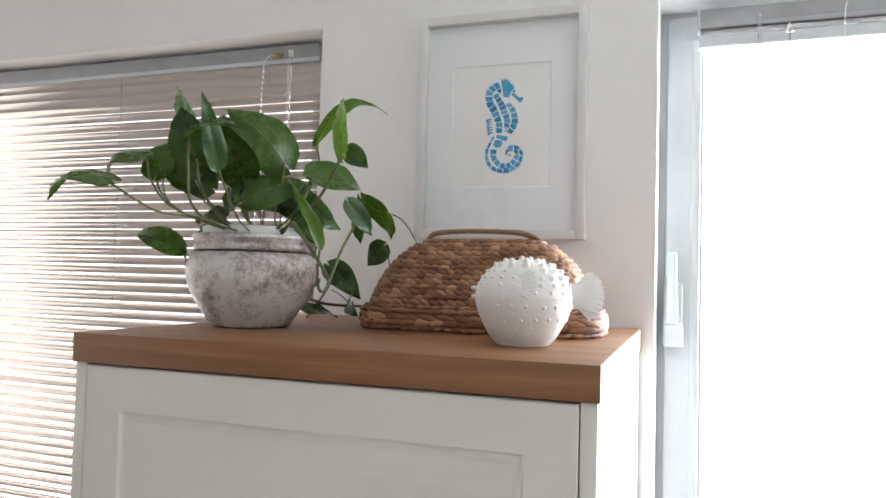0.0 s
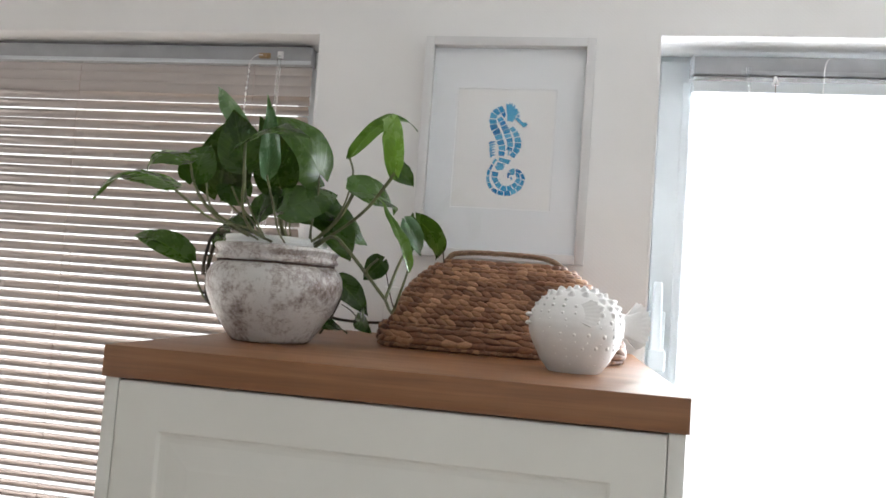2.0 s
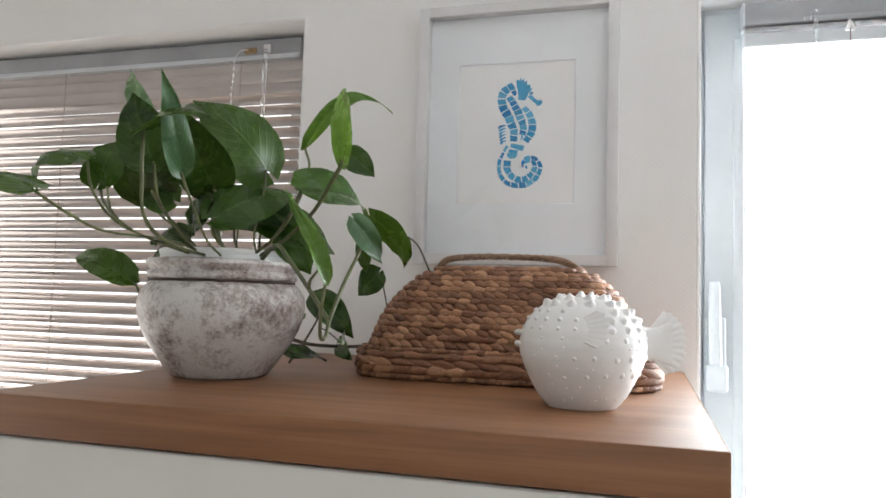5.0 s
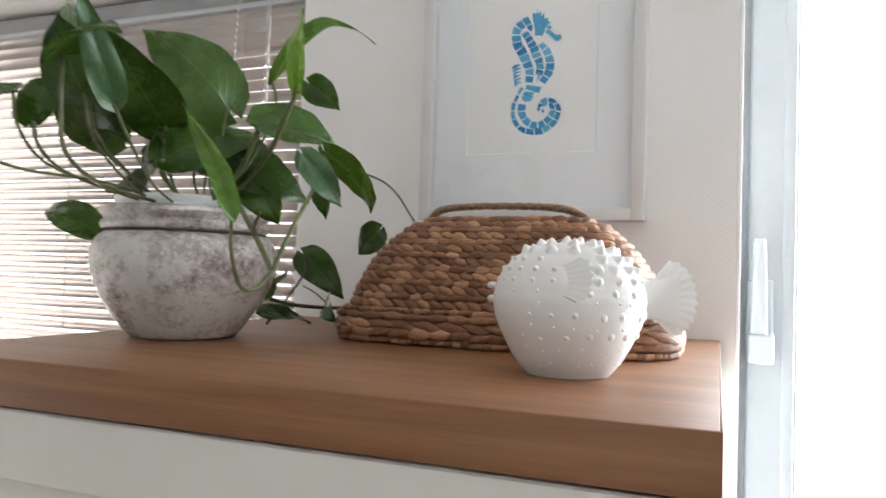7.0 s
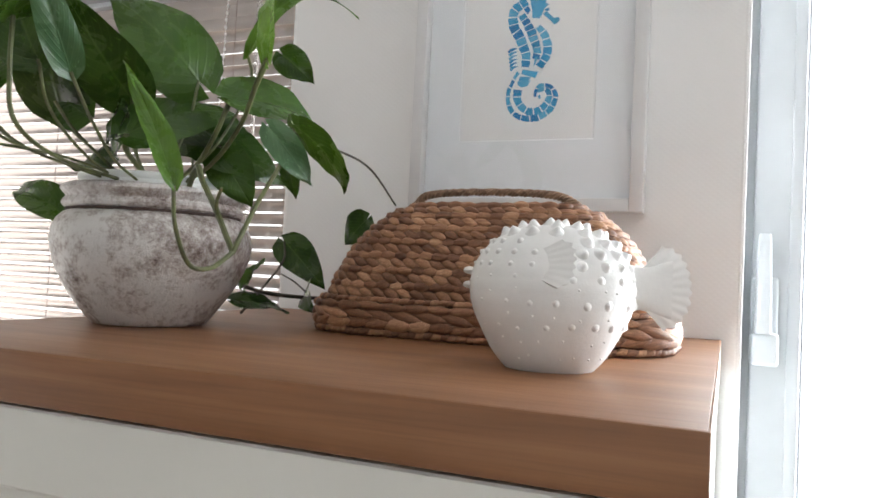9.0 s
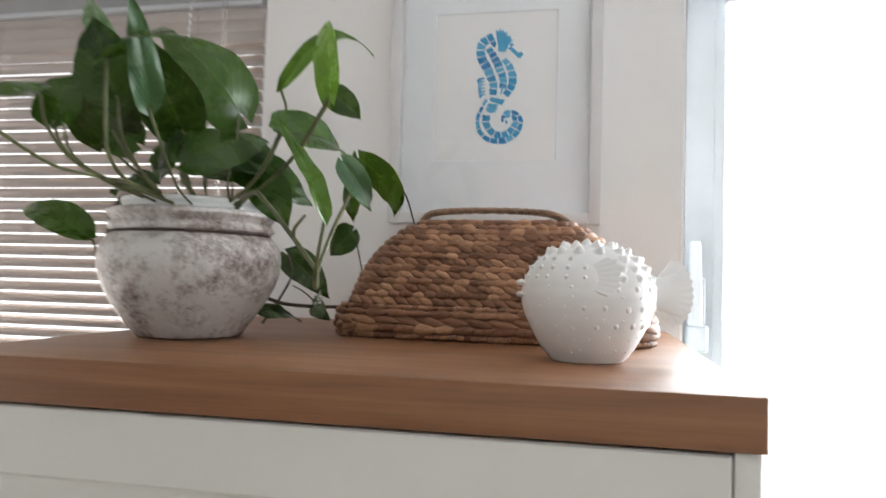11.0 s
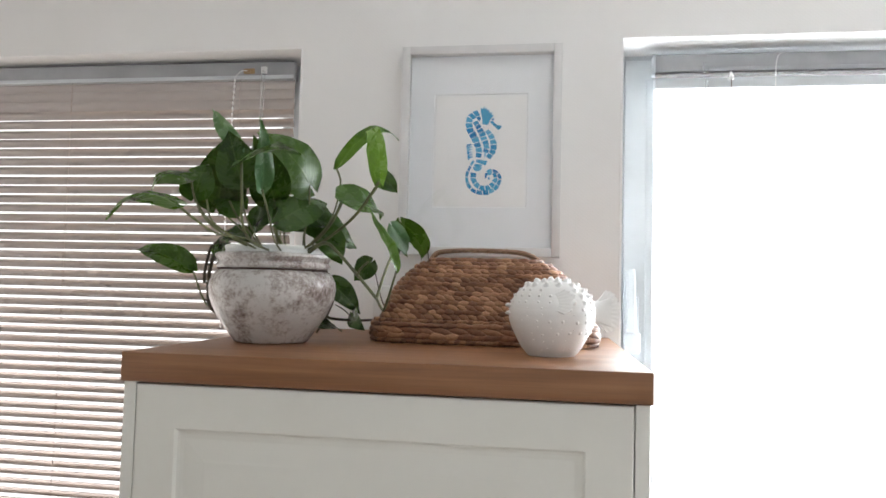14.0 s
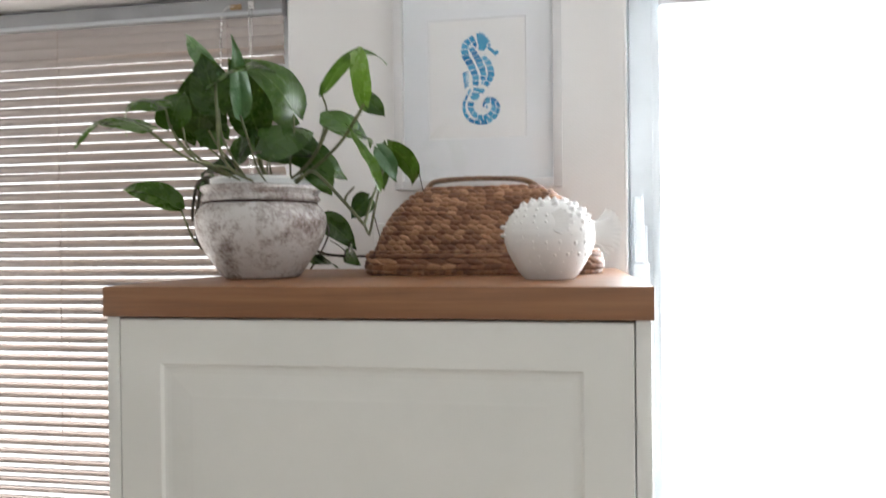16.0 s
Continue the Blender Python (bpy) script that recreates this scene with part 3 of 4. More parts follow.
part("backing", box(PX0 + 0.0168, PX1 - 0.0168, WY - 0.0075, WY - 0.0015, PZ0 + 0.0168, PZ1 - 0.0168), M_PAPER, pic)
# mat board with a bevelled window
mx0, mx1, mz0, mz1 = -0.351, -0.1625, 1.769, 1.999
mb = bmesh.new()
o4 = [(PX0 + 0.0168, PZ0 + 0.0168), (PX1 - 0.0168, PZ0 + 0.0168), (PX1 - 0.0168, PZ1 - 0.0168), (PX0 + 0.0168, PZ1 - 0.0168)]
i4 = [(mx0, mz0), (mx1, mz0), (mx1, mz1), (mx0, mz1)]
j4 = [(mx0 + 0.0015, mz0 + 0.0015), (mx1 - 0.0015, mz0 + 0.0015), (mx1 - 0.0015, mz1 - 0.0015), (mx0 + 0.0015, mz1 - 0.0015)]
skin(mb, [[(x, PY + 0.0105, z) for x, z in o4], [(x, PY + 0.0095, z) for x, z in o4], [(x, PY + 0.0095, z) for x, z in i4], [(x, PY + 0.0105, z) for x, z in j4]])
part("mat_board", mb, M_MAT, pic, smooth=False)
part("print", box(mx0 - 0.006, mx1 + 0.006, PY + 0.0112, PY + 0.0120, mz0 - 0.006, mz1 + 0.006), M_PAPER, pic, "off-white print paper")
g = part("glass", box(PX0 + 0.0166, PX1 - 0.0166, PY - 0.0012, PY + 0.0005, PZ0 + 0.0166, PZ1 - 0.0166), M_PANE, pic)
g.visible_shadow = False

# the motif: tiles set along tapering curved bands; units of about 0.8 mm from the motif's upper left corner
motif = bmesh.new()
rng = random.Random(11)


def spot(u, v):
    return (-0.2930 + u * 0.00082 + v * 0.0000227, PY + 0.0108, 1.9805 - u * 0.000065 - v * 0.000822)


tiles = [0]


def tile(pts):
    tiles[0] += 1
    motif.faces.new([motif.verts.new(Vector(spot(u + rng.uniform(-0.7, 0.7), v + rng.uniform(-0.7, 0.7))) - Vector((0, tiles[0] * 4e-6, 0))) for u, v in pts])


def band(curve, n, w0, w1, wm=None, gap=0.07):
    line = [Vector((u, v, 0)) for u, v in curve]
    line = smooth_line(line, 24)
    length = [0.0]
    for a, b in zip(line, line[1:]):
        length.append(length[-1] + (b - a).length)

    def at(f):
        s = max(0.0, min(1.0, f)) * length[-1]
        for i in range(len(line) - 1):
            if length[i + 1] >= s:
                break
        k = (s - length[i]) / max(1e-6, length[i + 1] - length[i])
        p = line[i].lerp(line[i + 1], k)
        d = (line[i + 1] - line[i]).normalized()
        w = 1.0 + w0 + (w1 - w0) * f if wm is None else (w0 + (wm - w0) * 2 * f if f < 0.5 else wm + (w1 - wm) * (2 * f - 1))
        s2 = Vector((-d.y, d.x, 0)) * w / 2
        return (p + s2)[:2], (p - s2)[:2]

    for i in range(n):
        f0, f1 = (i + gap) / n, (i + 1 - gap) / n
        mids = [f0 + (f1 - f0) * q / 3 for q in range(4)]
        tile([at(f)[0] for f in mids] + [at(f)[1] for f in reversed(mids)])


band([(39, 20), (25, 28), (15, 41), (15, 56), (19, 69), (27, 81), (32, 94), (38, 108), (38, 120), (37, 132)], 10, 14, 14, 18)       # back
band([(29, 42), (37, 55), (45, 69), (50, 82), (55, 94), (57, 106), (54, 118)], 8, 12, 12, 16)                                    # flank
band([(57, 62), (67, 74), (73, 88), (74, 105), (69, 118), (60, 131)], 6, 11, 12, 15)                                            # belly
tile([(33, 135), (60, 138), (55, 149), (31, 143)])
tile([(29, 147), (48, 148), (40, 156), (26, 153)])
tile([(24, 155), (46, 153), (41, 163), (30, 165), (24, 161)])
band([(25, 168), (24, 184), (31, 197), (44, 205), (57, 204), (69, 196), (78, 182), (77, 171), (68, 167), (58, 171)], 9, 14, 6, 12)  # inner coil
band([(26, 140), (19, 150), (14, 161), (9, 172), (8, 186), (12, 200), (22, 212), (39, 217), (57, 215), (74, 206), (85, 192), (89, 177), (83, 165), (72, 160), (61, 163), (55, 173), (55, 181)], 15, 5, 5, 11)  # outer coil
tile([(54, 113), (58, 113), (55, 126), (51, 129)])
tile([(59, 179), (63, 176), (65, 182), (61, 184)])
for i in range(6):
    v = 99 + i * 6.2
    tile([(6 + i * 0.8, v + 6), (11 + i * 0.5, v + 1.5), (19, v - 0.5), (24, v + 0.5), (17, v + 3.5), (9 + i * 0.8, v + 9)])         # fin
tile([(33, 34), (41, 28), (45, 35), (40, 42)])
crown = [(45, 22), (44, 9), (50, 11)]
for i in range(5):
    a = i / 4
    crown += [(52 + 26 * a, 3 + 22 * a * a + 2 * a), (54 + 21 * a, 11 + 15 * a)]
tile(crown + [(68, 34), (64, 43), (60, 49), (48, 48), (47, 36)])
tile([(68, 34), (76, 31), (76, 36), (71, 37)])
tile([(66, 41), (72, 38), (85, 49), (92, 47), (95, 51), (90, 58), (85, 59), (82, 55)])                                          # snout
part("print_motif", motif, M_BLUE, pic, "blue watercolour mosaic pieces", smooth=False)

# ---------------------------------------------------------------- flower pot
POT = Vector((-0.531, 0.220, TOPZ + 0.0005))
pot = thing("flower_pot", "round whitewashed clay pot with brown worn patches on the worktop", "pot", at=Matrix.Translation(POT))
prof = [(0.0005, 0.0), (0.046, 0.0), (0.0525, 0.0008), (0.056, 0.004), (0.0625, 0.012), (0.071, 0.024), (0.080, 0.038), (0.0875, 0.053), (0.0925, 0.067), (0.0945, 0.080), (0.0932, 0.091),
        (0.0885, 0.100), (0.0835, 0.1052), (0.0805, 0.1072), (0.0792, 0.1083), (0.0805, 0.1100), (0.0838, 0.1115), (0.0848, 0.1145), (0.0832, 0.1178), (0.0812, 0.1195), (0.0815, 0.1215),
        (0.0838, 0.1245), (0.0858, 0.1275), (0.0852, 0.1305), (0.0820, 0.1325), (0.0780, 0.1325), (0.0755, 0.130), (0.0745, 0.118), (0.070, 0.112), (0.0005, 0.112)]
bm = lathe(prof, 96)
for v in bm.verts:
    if v.co.z > 0.006:
        d = Vector((v.co.x, v.co.y, 0)).normalized()
        k = 0.0011 if v.co.z > 0.105 else 0.0007
        v.co += d * k * noise.noise(v.co * 70) + d * 0.0012 * noise.noise(v.co * 18) + Vector((0, 0, 0.0010 * noise.noise(v.co * 55) if v.co.z > 0.105 else 0))
part("pot_body", bm, M_POT, pot)
gv = bmesh.new()
skin(gv, [[((r + 0.0008 * noise.noise((3 * math.cos(a), 3 * math.sin(a), 1))) * math.cos(a), (r + 0.0008 * noise.noise((3 * math.cos(a), 3 * math.sin(a), 1))) * math.sin(a), z + 0.0006 * noise.noise((9 * math.cos(a), 9 * math.sin(a), 5)))
           for a in (2 * math.pi * k / 120 for k in range(120))] for r, z in ((0.0785, 0.1066), (0.0812, 0.1072), (0.0818, 0.1084), (0.0815, 0.1096), (0.0790, 0.1102))])
part("groove", gv, M_CLAY, pot, "dark bare clay in the groove under the rim")

inner = thing("nursery_pot", "white plastic nursery pot standing inside the clay pot", "pot", at=Matrix.Translation(POT + Vector((-0.001, -0.001, 0.1150))))
bm = lathe(((0.0005, 0.0), (0.066, 0.0), (0.0672, 0.012), (0.0705, 0.013), (0.0712, 0.0165), (0.0705, 0.0205), (0.0700, 0.0225), (0.0712, 0.0240), (0.0715, 0.0275), (0.0700, 0.0292), (0.0680, 0.0285), (0.0665, 0.020), (0.0660, 0.004)), 72)
part("pot_wall", bm, M_INNER, inner)
bm = bmesh.new()
rings = []
for i in range(9):
    r = 0.0655 * i / 8 + 0.0004
    rings.append([(r * math.cos(a), r * math.sin(a), 0.018 + 0.004 * noise.noise((r * 60 * math.cos(a), r * 60 * math.sin(a), 3))) for a in (2 * math.pi * k / 40 for k in range(40))])
skin(bm, rings)
part("soil", bm, M_SOIL, inner, "dark potting soil")

# ---------------------------------------------------------------- trailing plant
plant = thing("pothos_plant", "leafy green pothos with trailing stems growing in the pot", "plant")
rng = random.Random(21)


def leaf(base, tip, width, normal, arch=0.01, fold=0.25, curl=0.0, mat=None, bend=0.0):
    """A heart-shaped blade from its stalk end to its tip. arch: rise of the midrib; fold: how far the halves lift; curl: drop of the tip."""
    b, t = Vector(base), Vector(tip)
    ax = t - b
    ln = ax.length
    ax.normalize()
    nm = Vector(normal)
    nm = (nm - ax * nm.dot(ax)).normalized()
    sd = ax.cross(nm)
    nu, nv = 16, 10
    bm = bmesh.new()
    uvl = bm.loops.layers.uv.new("UVMap")
    grid = {}
    ph = rng.uniform(0, 9)
    for i in range(nu + 1):
        u = i / nu
        w = width / 2 * (math.sin(math.pi * min(1, u ** 0.58 * 0.985 + 0.012)) ** 0.78) * (1 - 0.10 * u) + 0.0004
        if u > 0.80:
            w *= 0.42 + 0.58 * ((1 - u) / 0.20) ** 0.8
        rib = 4 * arch * u * (1 - u) - curl * u ** 3
        for j in range(nv + 1):
            v = 2 * j / nv - 1
            back = -0.17 * min(1.0, 1.35 * width / ln) * ln * (abs(v) ** 1.4) * max(0, 1 - u * 3.2)
            lift = fold * 1.25 * w * abs(v) - 0.45 * fold * w * v * v + 0.0022 * math.sin(7 * u + 3 * v + ph) * abs(v) + 0.0007 * math.sin(23 * u + 2 * ph) * v * v
            p = b + ax * (ln * u + back) + sd * (w * v * (1 - 0.10 * fold) + 4 * bend * u * (1 - u)) + nm * (rib + lift)
            grid[i, j] = bm.verts.new(p)
    for i in range(nu):
        for j in range(nv):
            f = bm.faces.new((grid[i, j], grid[i + 1, j], grid[i + 1, j + 1], grid[i, j + 1]))
            for lp, (a, c) in zip(f.loops, ((i, j), (i + 1, j), (i + 1, j + 1), (i, j + 1))):
                lp[uvl].uv = (a / nu, c / nv)
    return part("leaf", bm, mat or M_LEAF, plant)


def stalk(points, r0=0.0016, r1=0.0011, mat=None, name="petiole"):
    return part(name, tube(points, r0, r1, 7, 7), mat or M_STEM, plant)


def root(dx, dy, z=1.655):
    return (POT.x + dx, POT.y + dy, z)


# leaves on stalks out of the pot: far shoot over the worktop's edge
leaf((-0.546, -0.045, 1.697), (-0.634, -0.050, 1.683), 0.050, (0.02, -0.36, 0.93), 0.021, -0.30, 0.005)
stalk([(-0.546, -0.045, 1.697), (-0.533, -0.018, 1.680), (-0.523, 0.016, 1.668), (-0.518, 0.10, 1.667), root(0.005, -0.03)])
leaf((-0.582, 0.052, 1.741), (-0.633, 0.041, 1.710), 0.052, (-0.25, -0.60, 0.74), 0.026, -0.25, 0.006)
stalk([(-0.582, 0.052, 1.741), (-0.572, 0.050, 1.712), (-0.550, 0.056, 1.683), (-0.526, 0.080, 1.667), root(-0.002, -0.05)], 0.0015, 0.0012)
leaf((-0.589, 0.078, 1.723), (-0.582, 0.096, 1.772), 0.050, (0.10, -0.97, 0.15), 0.006, 0.15, 0.004)
stalk([(-0.589, 0.078, 1.723), (-0.578, 0.076, 1.70), (-0.556, 0.092, 1.675), root(-0.008, -0.04)], 0.0015, 0.0012)
stalk([(-0.562, 0.058, 1.716), (-0.556, 0.062, 1.69), (-0.538, 0.085, 1.670), root(0.0, -0.05)], 0.0013, 0.0010)
# broad dark blades of the middle
leaf((-0.594, 0.156, 1.723), (-0.552, 0.098, 1.812), 0.078, (0.30, -0.90, -0.20), 0.008, 0.14, 0.004)
stalk([(-0.594, 0.156, 1.724), (-0.580, 0.155, 1.705), (-0.556, 0.170, 1.68), root(-0.025, -0.01)])
stalk([(-0.560, 0.12, 1.722), (-0.553, 0.135, 1.70), (-0.540, 0.16, 1.675), root(-0.012, -0.02)])
leaf((-0.556, 0.150, 1.716), (-0.604, 0.155, 1.742), 0.046, (-0.15, -0.95, 0.2), 0.004, 0.15)
leaf((-0.506, 0.036, 1.764), (-0.419, 0.009, 1.771), 0.052, (0.05, -0.52, 0.85), 0.012, -0.22, 0.004)
stalk([(-0.506, 0.036, 1.764), (-0.503, 0.034, 1.722), (-0.504, 0.042, 1.684), (-0.511, 0.088, 1.664), root(0.018, -0.06)], 0.0019, 0.0017)
leaf((-0.516, 0.058, 1.780), (-0.585, 0.107, 1.850), 0.024, (-0.35, -0.86, 0.35), 0.005, 0.32, 0.0, M_PALE_SHEEN)
leaf((-0.520, 0.070, 1.742), (-0.532, 0.052, 1.806), 0.058, (0.25, -0.95, 0.1), 0.006, 0.14)
stalk([(-0.520, 0.070, 1.742), (-0.522, 0.085, 1.705), (-0.518, 0.12, 1.672), root(0.006, -0.05)])
leaf((-0.496, 0.081, 1.733), (-0.475, 0.016, 1.815), 0.030, (0.72, -0.66, 0.10), 0.006, 0.26, 0.0, M_PALE_SHEEN)
stalk([(-0.496, 0.081, 1.733), (-0.493, 0.10, 1.70), (-0.496, 0.130, 1.67), root(0.034, -0.06)])
leaf((-0.473, 0.203, 1.757), (-0.528, 0.143, 1.827), 0.078, (0.62, -0.72, 0.25), 0.016, -0.14, 0.010)
stalk([(-0.473, 0.203, 1.757), (-0.468, 0.190, 1.72), (-0.468, 0.175, 1.68), root(0.06, -0.03)])
leaf((-0.512, 0.161, 1.731), (-0.508, 0.075, 1.805), 0.062, (0.55, -0.72, -0.40), 0.008, 0.15)
stalk([(-0.512, 0.161, 1.731), (-0.507, 0.160, 1.70), root(0.03, -0.05)])
leaf((-0.500, 0.146, 1.695), (-0.455, 0.239, 1.735), 0.058, (0.55, -0.60, 0.58), 0.014, -0.14, 0.004)
stalk([(-0.500, 0.146, 1.696), (-0.502, 0.150, 1.68), root(0.036, -0.045)], 0.003, 0.0022)
leaf((-0.505, 0.150, 1.716), (-0.541, 0.165, 1.690), 0.040, (-0.2, -0.9, 0.3), 0.004, 0.2)
stalk([(-0.505, 0.150, 1.716), (-0.508, 0.16, 1.69), root(0.02, -0.03)])
leaf((-0.532, 0.176, 1.712), (-0.556, 0.190, 1.680), 0.042, (-0.1, -0.92, 0.35), 0.004, 0.2)
# low dark blades behind the rim
leaf((-0.505, 0.205, 1.716), (-0.436, 0.270, 1.692), 0.066, (0.40, -0.62, 0.66), 0.012, 0.14, 0.004)
stalk([(-0.505, 0.205, 1.716), (-0.509, 0.20, 1.685), root(0.02, 0.0)])
leaf((-0.476, 0.215, 1.698), (-0.415, 0.274, 1.668), 0.060, (0.45, -0.72, 0.52), 0.010, 0.15, 0.004)
stalk([(-0.476, 0.215, 1.698), (-0.482, 0.212, 1.685), root(0.045, 0.0)])
leaf((-0.456, 0.222, 1.690), (-0.430, 0.240, 1.640), 0.046, (0.4, -0.88, 0.2), 0.008, 0.2)
stalk([(-0.456, 0.222, 1.690), (-0.466, 0.218, 1.682), root(0.055, 0.01)])
leaf((-0.540, 0.255, 1.722), (-0.490, 0.262, 1.690), 0.052, (0.1, -0.9, 0.4), 0.008, 0.15)
stalk([(-0.540, 0.255, 1.722), (-0.535, 0.25, 1.70), root(0.0, 0.02)])
leaf((-0.562, 0.182, 1.672), (-0.617, 0.205, 1.669), 0.044, (-0.1, -0.6, 0.8), 0.012, 0.2)
stalk([(-0.562, 0.182, 1.672), (-0.55, 0.19, 1.665), root(-0.015, -0.03)])
# the tall group on the window pier side
leaf((-0.442, 0.236, 1.788), (-0.360, 0.304, 1.850), 0.025, (0.12, -0.90, 0.42), 0.044, 0.22, 0.006, M_YOUNG)
stalk([(-0.442, 0.236, 1.788), (-0.434, 0.232, 1.765), (-0.434, 0.214, 1.728), (-0.442, 0.198, 1.695), (-0.462, 0.194, 1.672), root(0.05, -0.02)])
leaf((-0.351, 0.145, 1.752), (-0.392, 0.209, 1.838), 0.043, (-0.60, -0.79, 0.10), 0.010, 0.20, 0.0, M_YOUNG, 0.026)
stalk([(-0.351, 0.145, 1.753), (-0.365, 0.15, 1.735), (-0.395, 0.17, 1.705), (-0.44, 0.19, 1.675), root(0.055, -0.03)], 0.0026, 0.0018)
leaf((-0.362, 0.180, 1.768), (-0.336, 0.192, 1.744), 0.030, (0.3, -0.9, 0.2), 0.003, 0.2)
leaf((-0.414, 0.178, 1.730), (-0.373, 0.275, 1.721), 0.064, (0.45, -0.62, 0.64), 0.012, 0.24, 0.010)
stalk([(-0.414, 0.178, 1.730), (-0.428, 0.178, 1.70), (-0.452, 0.184, 1.674), root(0.05, -0.035)], 0.0026, 0.0018)
# long vine over the rim and its upturned shoots
NODE = (-0.340, 0.100, 1.592)
stalk([root(0.055, -0.02, 1.650), (-0.435, 0.165, 1.668), (-0.405, 0.138, 1.652), (-0.372, 0.120, 1.622), NODE], 0.0027, 0.0022, name="stem")
leaf((-0.288, -0.021, 1.626), (-0.322, -0.030, 1.697), 0.016, (0.86, -0.50, 0.15), 0.006, 0.28, 0.0, M_YOUNG)
stalk([(-0.288, -0.021, 1.626), (-0.297, -0.008, 1.604), (-0.310, 0.020, 1.582), (-0.322, 0.055, 1.580), NODE], 0.0012, 0.0019)
stalk([NODE, (-0.332, 0.115, 1.630), (-0.322, 0.130, 1.665), (-0.320, 0.142, 1.694)], 0.0021, 0.0015, name="stem")
leaf((-0.318, 0.138, 1.696), (-0.298, 0.188, 1.647), 0.036, (0.10, 0.45, 0.88), -0.003, 0.10, 0.0, None, 0.016)
leaf((-0.326, 0.116, 1.690), (-0.312, 0.160, 1.650), 0.026, (0.50, -0.85, 0.15), 0.004, 0.25, 0.0, M_PALE_SHEEN)
leaf((-0.330, 0.150, 1.672), (-0.332, 0.168, 1.640), 0.016, (0.3, -0.9, 0.2), 0.003, 0.2)
stalk([(-0.322, 0.130, 1.665), (-0.328, 0.150, 1.662), (-0.330, 0.150, 1.672)], 0.0012, 0.001)
stalk([(-0.318, 0.150, 1.686), (-0.306, 0.185, 1.684), (-0.300, 0.235, 1.676), (-0.306, 0.305, 1.650)], 0.0012, 0.0009, M_STEMDARK, "tendril")
stalk([(-0.372, 0.120, 1.622), (-0.366, 0.110, 1.630), (-0.352, 0.098, 1.640)], 0.002, 0.0012)
# low stems that creep along the worktop behind the pot
stalk([(-0.480, 0.300, 1.560), (-0.470, 0.340, 1.552), (-0.440, 0.400, 1.548), (-0.400, 0.470, 1.549)], 0.0024, 0.0022, M_STEMDARK, "stem")
stalk([(-0.490, 0.310, 1.530), (-0.480, 0.330, 1.556), (-0.480, 0.370, 1.590), (-0.500, 0.400, 1.614)], 0.0016, 0.0012, M_STEMDARK, "stem")
stalk([(-0.450, 0.385, 1.550), (-0.462, 0.37, 1.566), (-0.475, 0.36, 1.575)], 0.0011, 0.0008, M_STEMDARK, "tendril")
stalk([(-0.400, 0.470, 1.549), (-0.430, 0.515, 1.58), (-0.452, 0.535, 1.640)], 0.0014, 0.001, M_STEMDARK, "stem")
leaf((-0.458, 0.532, 1.655), (-0.492, 0.535, 1.618), 0.046, (0.15, -0.97, 0.15), 0.003, 0.1)
leaf((-0.500, 0.400, 1.614), (-0.443, 0.406, 1.559), 0.046, (0.25, -0.85, 0.42), 0.010, 0.14)
leaf((-0.452, 0.385, 1.562), (-0.420, 0.345, 1.534), 0.034, (-0.55, -0.80, 0.2), 0.005, 0.2)
leaf((-0.486, 0.290, 1.545), (-0.462, 0.362, 1.531), 0.032, (0.25, -0.60, 0.76), 0.004, 0.15)
leaf((-0.497, 0.322, 1.558), (-0.487, 0.345, 1.592), 0.022, (-0.3, -0.9, 0.2), 0.004, 0.2)
# stem down the other flank of the pot
stalk([root(-0.05, 0.01, 1.655), (-0.622, 0.240, 1.668), (-0.642, 0.250, 1.660), (-0.647, 0.251, 1.642), (-0.652, 0.252, 1.615), (-0.651, 0.252, 1.583), (-0.647, 0.252, 1.568), (-0.634, 0.255, 1.558)], 0.0028, 0.0030, M_STEMDARK, "stem")
stalk([(-0.646, 0.253, 1.567), (-0.656, 0.254, 1.574), (-0.665, 0.252, 1.592), (-0.673, 0.250, 1.614), (-0.680, 0.248, 1.629)], 0.0018, 0.0014)
for (kx, ky, kz) in ((-0.648, 0.251, 1.634), (-0.652, 0.252, 1.606), (-0.650, 0.252, 1.578)):
    stalk([(kx, ky, kz), (kx - 0.003, ky - 0.002, kz + 0.001), (kx - 0.0065, ky - 0.003, kz + 0.003)], 0.0022, 0.0008, M_STEMDARK, "aerial_root")
leaf((-0.676, 0.243, 1.625), (-0.780, 0.252, 1.661), 0.046, (0.1, -0.80, 0.58), 0.014, 0.62, 0.008)
stalk([root(-0.045, 0.0, 1.655), (-0.625, 0.238, 1.672), (-0.648, 0.249, 1.664), (-0.654, 0.250, 1.646), (-0.658, 0.250, 1.624), (-0.658, 0.250, 1.606)], 0.0022, 0.0026, M_STEMDARK, "stem")
leaf((-0.630, 0.244, 1.668), (-0.600, 0.205, 1.640), 0.034, (-0.2, -0.9, 0.35), 0.004, 0.25)

# ---------------------------------------------------------------- woven basket
BAS = Vector((-0.2205, 0.370, TOPZ + 0.0005))
basket = thing("bread_basket", "domed bread basket woven of brown water hyacinth with rope handle", "basket", at=pose(BAS.x, BAS.y, BAS.z, 0, 0, -1.0))


